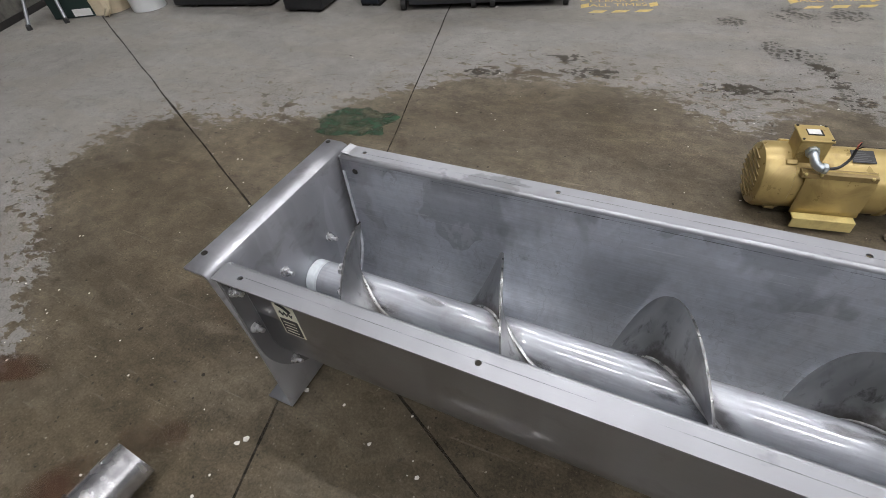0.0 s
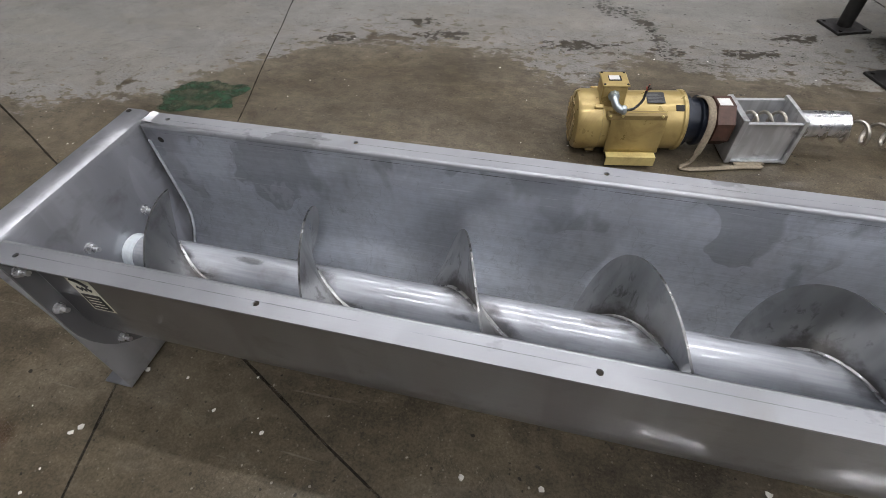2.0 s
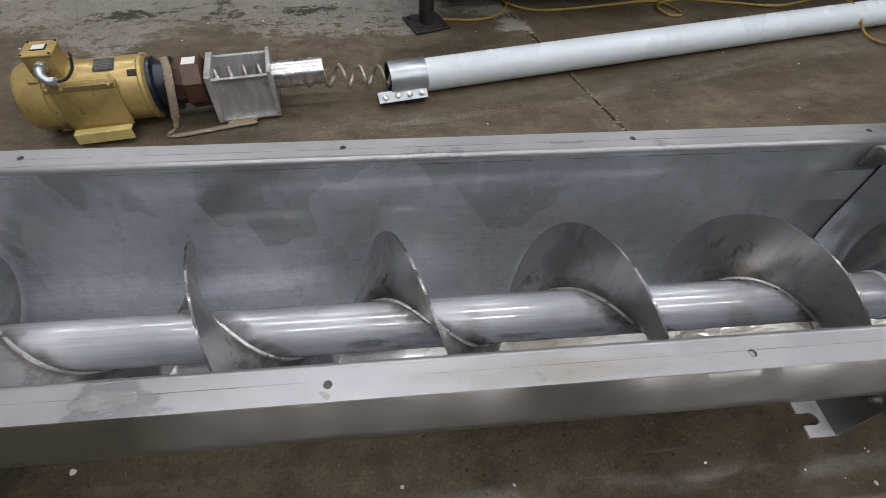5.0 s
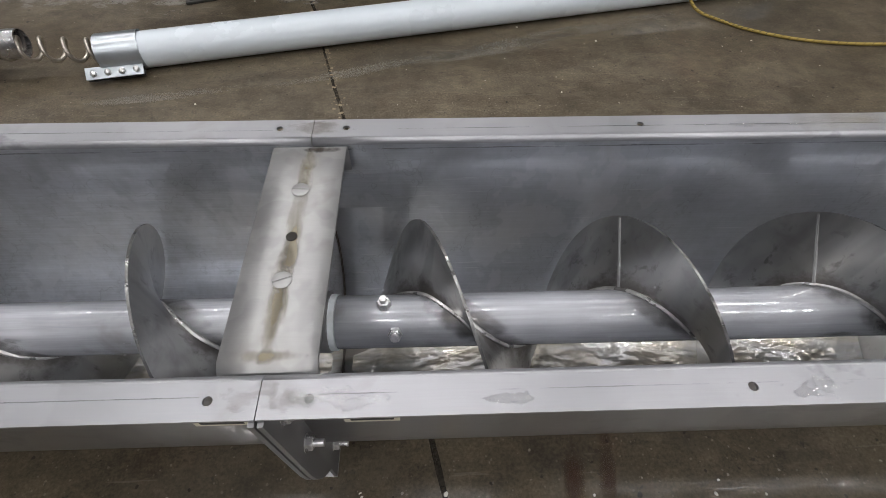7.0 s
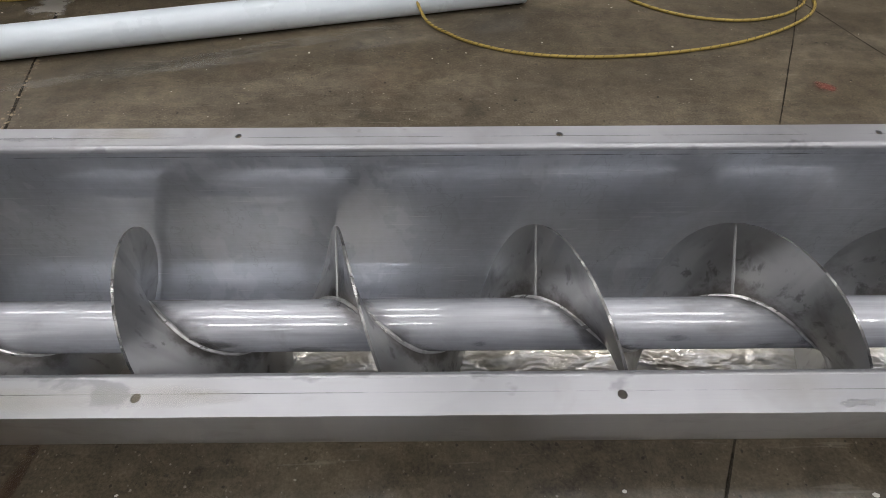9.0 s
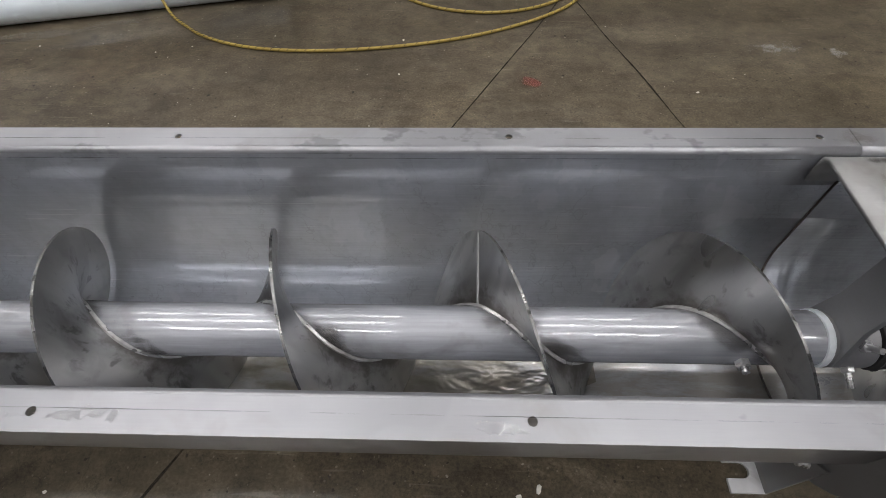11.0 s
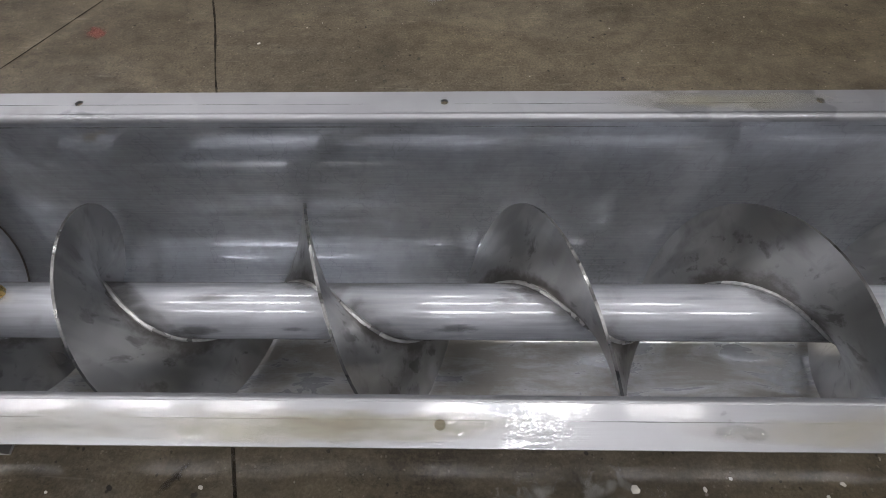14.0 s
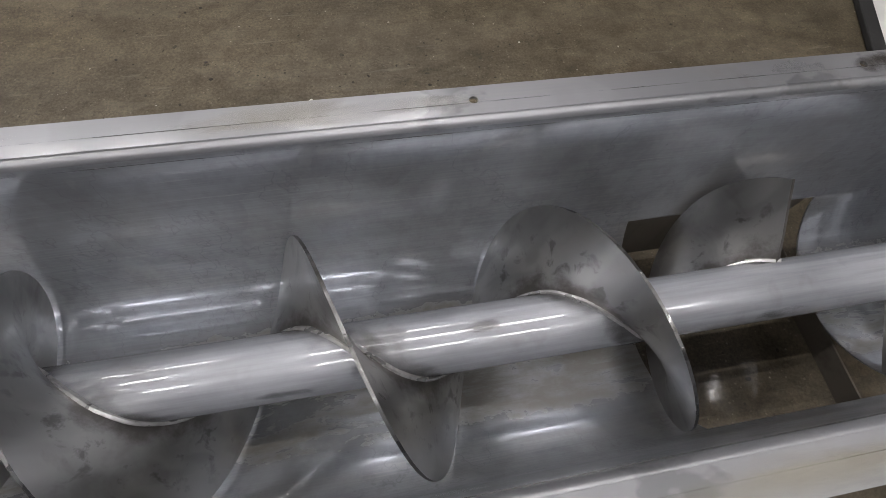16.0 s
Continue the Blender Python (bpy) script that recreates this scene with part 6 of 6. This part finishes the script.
def build_stains():
    z = 0.0016
    for x, y, rx, ry, turn in ((3.49, -0.20, 0.022, 0.12, -8), (3.556, -0.185, 0.018, 0.10, -10), (-0.30, -0.43, 0.10, 0.06, 30), (-0.88, -0.45, 0.14, 0.05, 20), (-0.42, -0.62, 0.12, 0.07, 60),
                              (1.05, -0.33, 0.16, 0.06, 0)):
        decal("rust_stain", (x, y, z), rx, ry, M_STAIN_RUST, "reddish brown rust stain on the wet concrete", turn)
    for x, y, rx, ry, turn in ((7.08, -0.24, 0.10, 0.04, 0), (7.22, -0.23, 0.12, 0.05, 0), 
                              (6.66, 1.30, 0.15, 0.06, 0), (6.87, 1.27, 0.05, 0.06, 0)):
        decal("white_spatter", (x, y, z), rx, ry, M_STAIN_WHITE, "white speckled spatter on the concrete", turn)
    for x, y, rx, ry, turn in ((2.58, 1.92, 0.20, 0.15, 0), (2.70, 1.72, 0.12, 0.12, 30), (3.75, 2.20, 0.55, 0.17, 5), (3.30, 2.28, 0.35, 0.12, 0), (2.45, 2.10, 0.2, 0.15, 0)):
        decal("dry_patch", (x, y, z), rx, ry, M_STAIN_DRY, "pale dried patch on the wet concrete", turn)
    for x, y, rx, ry, turn in ((3.10, 1.19, 0.50, 0.035, 17), (3.80, 1.41, 0.50, 0.045, 17), (3.45, 1.28, 0.40, 0.05, 17), (2.35, 1.02, 0.30, 0.03, 10)):
        decal("swept_band", (x, y, z), rx, ry, M_STAIN_SWEPT, "pale swept band on the wet concrete", turn)
    decal("spray_mark", (5.76, 1.095, z), 0.045, 0.032, M_STAIN_SPRAY, "small worn red sprayed mark on the concrete", -30)
    decal("scuff_mark", (6.41, -0.226, z), 0.010, 0.045, M_STAIN_DARK, "black scuff mark on the concrete", -40)
    for x, y, rx, ry, turn in ((1.09, 2.34, 0.10, 0.16, 30), (1.22, 2.27, 0.09, 0.15, 30), (1.16, 2.87, 0.16, 0.14, 20), (0.86, 2.72, 0.09, 0.12, 10), (1.43, 2.90, 0.14, 0.14, 10), (1.37, 1.87, 0.09, 0.12, 20)):
        decal("tread_print", (x, y, z), rx, ry, M_TREAD, "dark wet tread prints on the dry concrete", turn)
    for x, y, rx, ry, turn in ((1.28, 2.16, 0.10, 0.12, 30), (1.33, 2.02, 0.08, 0.10, 30), (0.12, 2.01, 0.15, 0.09, 10), (-0.26, 1.73, 0.2, 0.08, 15), (0.27, 1.87, 0.2, 0.09, 10), (1.75, 1.9, 0.25, 0.08, 10), (0.95, 1.86, 0.3, 0.10, 10), (1.98, 2.1, 0.2, 0.1, 10)):
        decal("wet_splash", (x, y, z), rx, ry, M_STAIN_OIL, "dark wet splash marks on the dry concrete", turn)
    for x in (J1, J2):
        for s in (-1, 1):
            decal("joint_stain", (x, s * 0.2103, H + 0.0006), 0.055, 0.021, M_STAIN_BROWN, "brown stain across the flange joint")
    for x, s, rx in ((6.55, -1, 0.18), (6.86, -1, 0.12), (7.35, -1, 0.25), (8.15, -1, 0.22), (7.3, 1, 0.2), (7.75, 1, 0.22), (6.75, -1, 0.3), (4.0, -1, 0.2), (2.3, -1, 0.2), (3.9, 1, 0.1)):
        decal("cream_smear", (x, s * 0.2103, H + 0.0008), rx, 0.0195, M_STAIN_CREAM, "cream smear along the flange")
    for x, y, rx, ry in ((1.79, -0.213, 0.07, 0.019), (2.02, -0.220, 0.05, 0.012), (3.13, -0.212, 0.07, 0.020), (3.62, -0.213, 0.06, 0.018), (3.30, -0.217, 0.05, 0.010), (4.83, -0.220, 0.06, 0.012),
                        (5.12, -0.213, 0.08, 0.019), (5.55, -0.218, 0.05, 0.012), (6.30, -0.213, 0.10, 0.018), (7.20, -0.213, 0.06, 0.018), (2.45, 0.205, 0.10, 0.010), (3.75, 0.205, 0.12, 0.008), (8.33, 0.213, 0.07, 0.018)):
        decal("wet_splash", (x, y, H + 0.001), rx, ry, M_SPLASH, "splash of clear water on the flange")
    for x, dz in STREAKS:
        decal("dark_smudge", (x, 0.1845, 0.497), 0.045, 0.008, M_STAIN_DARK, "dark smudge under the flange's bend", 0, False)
    decal("dark_smudge", (8.475, 0.2103, H + 0.0008), 0.05, 0.02, M_STAIN_DARK, "dark smudge on the flange")


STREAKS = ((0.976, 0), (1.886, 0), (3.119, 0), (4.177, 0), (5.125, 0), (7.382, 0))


def build_chips():
    rng = random.Random(11)
    bm = bmesh.new()

    def chip(x, y, r):
        r *= 0.68
        m = pose(x, y, r * 0.2, rng.uniform(-9, 9), rng.uniform(-9, 9), rng.uniform(0, 360)) @ Matrix.Diagonal((r * rng.uniform(0.8, 1.6), r, r * rng.uniform(0.2, 0.4), 1))
        for v in bmesh.ops.create_icosphere(bm, subdivisions=1, radius=1, matrix=m)["verts"]:
            v.co += Vector((rng.uniform(-1, 1), rng.uniform(-1, 1), rng.uniform(-0.3, 0.3))) * r * 0.28
    for x, y, r in ((-0.072, -0.335, 0.011), (-0.088, -0.352, 0.009), (-0.012, -0.168, 0.010), (1.456, -0.120, 0.011), (5.668, -0.184, 0.010), (5.63, -0.20, 0.011), (5.69, -0.235, 0.009),
                    (5.75, -0.24, 0.010), (5.70, -0.30, 0.009), (5.875, -0.232, 0.009), (5.56, -0.22, 0.008), (7.264, -0.23, 0.012), (7.28, -0.25, 0.008), (1.0, -0.22, 0.011), (0.83, -0.235, 0.012)):
        chip(x, y, r)
    for _ in range(330):
        x, y = rng.uniform(-1.6, 8.6), rng.uniform(-1.1, 1.9)
        if -0.24 < y < 0.24:
            continue
        chip(x, y, rng.choice((0.002, 0.003, 0.003, 0.004, 0.005, 0.007)))
    for _ in range(120):
        chip(rng.uniform(2.0, 8.0), rng.uniform(-0.40, -0.20), rng.choice((0.003, 0.004, 0.005, 0.006, 0.008)))
    for _ in range(90):
        chip(rng.uniform(-1.3, 0.4), rng.uniform(-0.9, 0.9), rng.choice((0.003, 0.004, 0.005, 0.006)))
    tagged(link("debris_chips", bm, M_CHIP), "small pale chips scattered on the floor", "debris", kind="stuff")
    bm = bmesh.new()
    for _ in range(190):
        x, y = rng.uniform(-1.6, 8.6), rng.uniform(-1.0, 1.9)
        if abs(y) > 0.25:
            chip(x, y, rng.choice((0.002, 0.003, 0.004, 0.006)))
    crumbs = bmesh.new()
    for _ in range(900):
        y = rng.choice((rng.uniform(0.25, 0.75), rng.uniform(-0.6, -0.25), rng.uniform(0.75, 2.6)))
        x = 1.767 + (5.4 - y) / 7.4 * 1.939 + rng.gauss(0, 0.010)
        r = rng.choice((0.0015, 0.002, 0.003, 0.004, 0.006))
        m = pose(x, y, r * 0.1, 0, 0, rng.uniform(0, 360)) @ Matrix.Diagonal((r * rng.uniform(0.8, 1.8), r, r * 0.25, 1))
        bmesh.ops.create_icosphere(crumbs, subdivisions=1, radius=1, matrix=m)
    tagged(link("joint_crumbs", crumbs, M_CRUMB), "pale crumbled concrete along the slab joint", "debris", kind="stuff")
    tagged(link("dark_debris", bm, M_PUTTY), "small dark crumbs scattered on the floor", "debris", kind="stuff")


def build_background():
    def bucket(x, y, mat, label, r0, r1, h):
        t = thing("bucket", label, "bucket", "buckets", pose(x, y, 0))
        bm = bmesh.new()
        turned(bm, [(r0, 0.002), (r1, h), (r1 + 0.008, h), (r1 + 0.008, h + 0.012), (r1 - 0.004, h + 0.012), (r0 - 0.006, 0.008)], None, 36)
        part("bucket_body", bm, mat, t, smooth=True)
        bm = bmesh.new()
        tube_along(bm, [(r1 * math.cos(radians(a)), -0.02 - r1 * 0.35 * math.sin(radians(a)), h * 0.92 - 0.12 * math.sin(radians(a))) for a in range(0, 181, 15)], 0.003, 6)
        part("bail_handle", bm, M_ALU, t)
    bucket(-3.72, 2.06, M_CREAM, "cream plastic bucket stained brown", 0.16, 0.18, 0.40)
    bucket(-3.38, 2.165, M_BUCKET, "white plastic bucket on the concrete floor", 0.13, 0.15, 0.38)

    def case(x, y, w, d, h, turn, label, nm="tool_case", mat=None):
        t = thing(nm, label, "case", "black cases", pose(x, y, 0, 0, 0, turn))
        bm = bmesh.new()
        box(bm, -w / 2, w / 2, -d / 2, d / 2, 0.012, h * 0.62, 0.018)
        part("base_shell", bm, mat or M_BLACK, t)
        bm = bmesh.new()
        box(bm, -w / 2 - 0.006, w / 2 + 0.006, -d / 2 - 0.006, d / 2 + 0.006, h * 0.63, h, 0.018)
        part("lid", bm, mat or M_BLACK, t)
        for sx in (-0.3, 0.3):
            bm = bmesh.new()
            box(bm, sx * w - 0.03, sx * w + 0.03, -d / 2 - 0.014, -d / 2, h * 0.5, h * 0.75, 0.004)
            part("latch", bm, M_BLACK, t)
            bm = bmesh.new()
            box(bm, sx * w - 0.03, sx * w + 0.03, -d / 2 + 0.02, d / 2 - 0.02, 0, 0.014, 0.002)
            part("case_foot", bm, M_RUBBER, t)
    case(-2.735, 2.475, 0.88, 0.38, 0.35, 11.5, "long black plastic tool case on the floor")
    case(-1.94, 2.47, 0.31, 0.30, 0.45, 9, "black plastic storage bin on the floor")
    case(-1.50, 2.71, 0.15, 0.36, 0.40, 9, "small dark blue-grey case on the floor", mat=M_NAVY)
    t = thing("carton", "dark green box with a white label beside the stand", "box", m=pose(-3.85, 1.82, 0, 0, 0, 28))
    bm = bmesh.new()
    box(bm, -0.17, 0.17, 0.0, 0.30, 0.002, 0.36, 0.008)
    part("box_body", bm, plain("dark_green_board", (0.012, 0.028, 0.024), 0.6), t)
    bm = bmesh.new()
    box(bm, 0.00, 0.15, -0.0012, -0.0004, 0.012, 0.065)
    part("label", bm, M_WHITE, t, "blank white label")
    t = thing("rag", "cream rag hanging from the stained bucket", "rag", m=pose(-3.56, 1.93, 0))
    bm = bmesh.new()
    rows = []
    for i in range(9):
        z = 0.012 + 0.045 * i
        w = 0.05 + 0.03 * noise.noise(Vector((i * 0.7, 1, 3)))
        rows.append([bm.verts.new((u * w + 0.02 * noise.noise(Vector((i * 0.5, u, 5))), 0.018 * math.sin(u * 5 + i * 0.6) + 0.012 * i * 0.3 - 0.03 * (i == 0), z)) for u in (-1, -0.6, -0.2, 0.2, 0.6, 1)])
    for a, b in zip(rows, rows[1:]):
        for k in range(5):
            bm.faces.new((a[k], a[k + 1], b[k + 1], b[k]))
    part("cloth", bm, M_CREAM, t, smooth=True, solid=0.004, offset=0)
    # cart on casters
    t = thing("rolling_cart", "black rolling cart on small casters", "cart", m=pose(-0.72, 2.88, 0, 0, 0, 16))
    bm = bmesh.new()
    box(bm, -0.60, 0.60, -0.24, 0.30, 0.10, 0.16, 0.01)
    part("cart_deck", bm, M_BLACKSTEEL, t)
    bm = bmesh.new()
    box(bm, -0.58, 0.58, -0.22, 0.28, 0.16, 0.80, 0.01)
    part("cart_cabinet", bm, M_BLACK, t)
    bm = bmesh.new()
    box(bm, -0.50, 0.50, -0.245, -0.20, 0.035, 0.10, 0.006)
    part("lower_rail", bm, M_BLACK, t)
    for x in (-0.54, -0.05, 0.08, 0.56):
        bm = bmesh.new()
        rod(bm, (x - 0.016, -0.22, 0.038), (x + 0.016, -0.22, 0.038), 0.037, 20)
        w = part("caster_wheel", bm, M_RUBBER, t, smooth=True)
        bm = bmesh.new()
        box(bm, x - 0.022, x + 0.022, -0.25, -0.19, 0.075, 0.10, 0.003)
        part("caster_fork", bm, M_ALU, w)
    # stand with splayed legs beside a mesh-faced panel
    t = thing("tripod_stand", "grey tubular stand with splayed legs", "stand", m=pose(-4.1, 1.95, 0))
    for a, b in (((0.0, 0.0, 0.9), (0.092, -0.419, 0.012)), ((0.0, 0.0, 0.9), (0.274, -0.224, 0.012)), ((0.0, 0.0, 0.9), (-0.1, 0.35, 0.012))):
        bm = bmesh.new()
        rod(bm, a, b, 0.013, 12)
        leg = part("leg", bm, M_ALU, t, smooth=True)
        bm = bmesh.new()
        turned(bm, [(0.02, 0), (0.018, 0.03), (0.013, 0.04)], pose(b[0], b[1], 0), 12)
        part("rubber_foot", bm, M_RUBBER, leg)
    t = thing("dark_panel", "dark scuffed panel standing on the floor by the wall", "panel", m=pose(-4.45, 1.75, 0, 0, 0, 116))
    bm = bmesh.new()
    box(bm, -1.6, 1.2, -0.03, 0.03, 0, 1.2, 0.006)
    part("panel_board", bm, plain("scuffed_panel", (0.12, 0.115, 0.1), 0.6, 0, 0.5, 14), t)
    bm = bmesh.new()
    box(bm, -1.6, 1.2, -0.04, -0.031, 0, 0.05, 0.002)
    part("kick_strip", bm, M_BLACKSTEEL, t)
    # sheet with a black edge past the outlet end
    t = thing("white_sheet", "white sheet panel with a black rubber edge lying on the floor", "panel", m=pose(9.33, 0.84, 0, 0, 0, -21))
    bm = bmesh.new()
    box(bm, 0.035, 1.6, -1.6, 1.6, 0.0, 0.012, 0.002)
    part("sheet_board", bm, M_SHEET, t)
    bm = bmesh.new()
    box(bm, -0.012, 0.034, -1.6, 1.6, 0.0, 0.020, 0.004)
    part("edge_strip", bm, M_RUBBER, t)


build_hall()
build_lamps()
build_troughs()
build_water()
end_plate(-0.0135, -1)
end_plate(END + 0.004, 1)
build_screws()
hanger(J1)
hanger(J2)
build_drive()
build_pvc()
build_cord()
build_bench()
build_hose()
build_offcut()
build_floor_marks()
build_stains()
build_chips()
build_background()
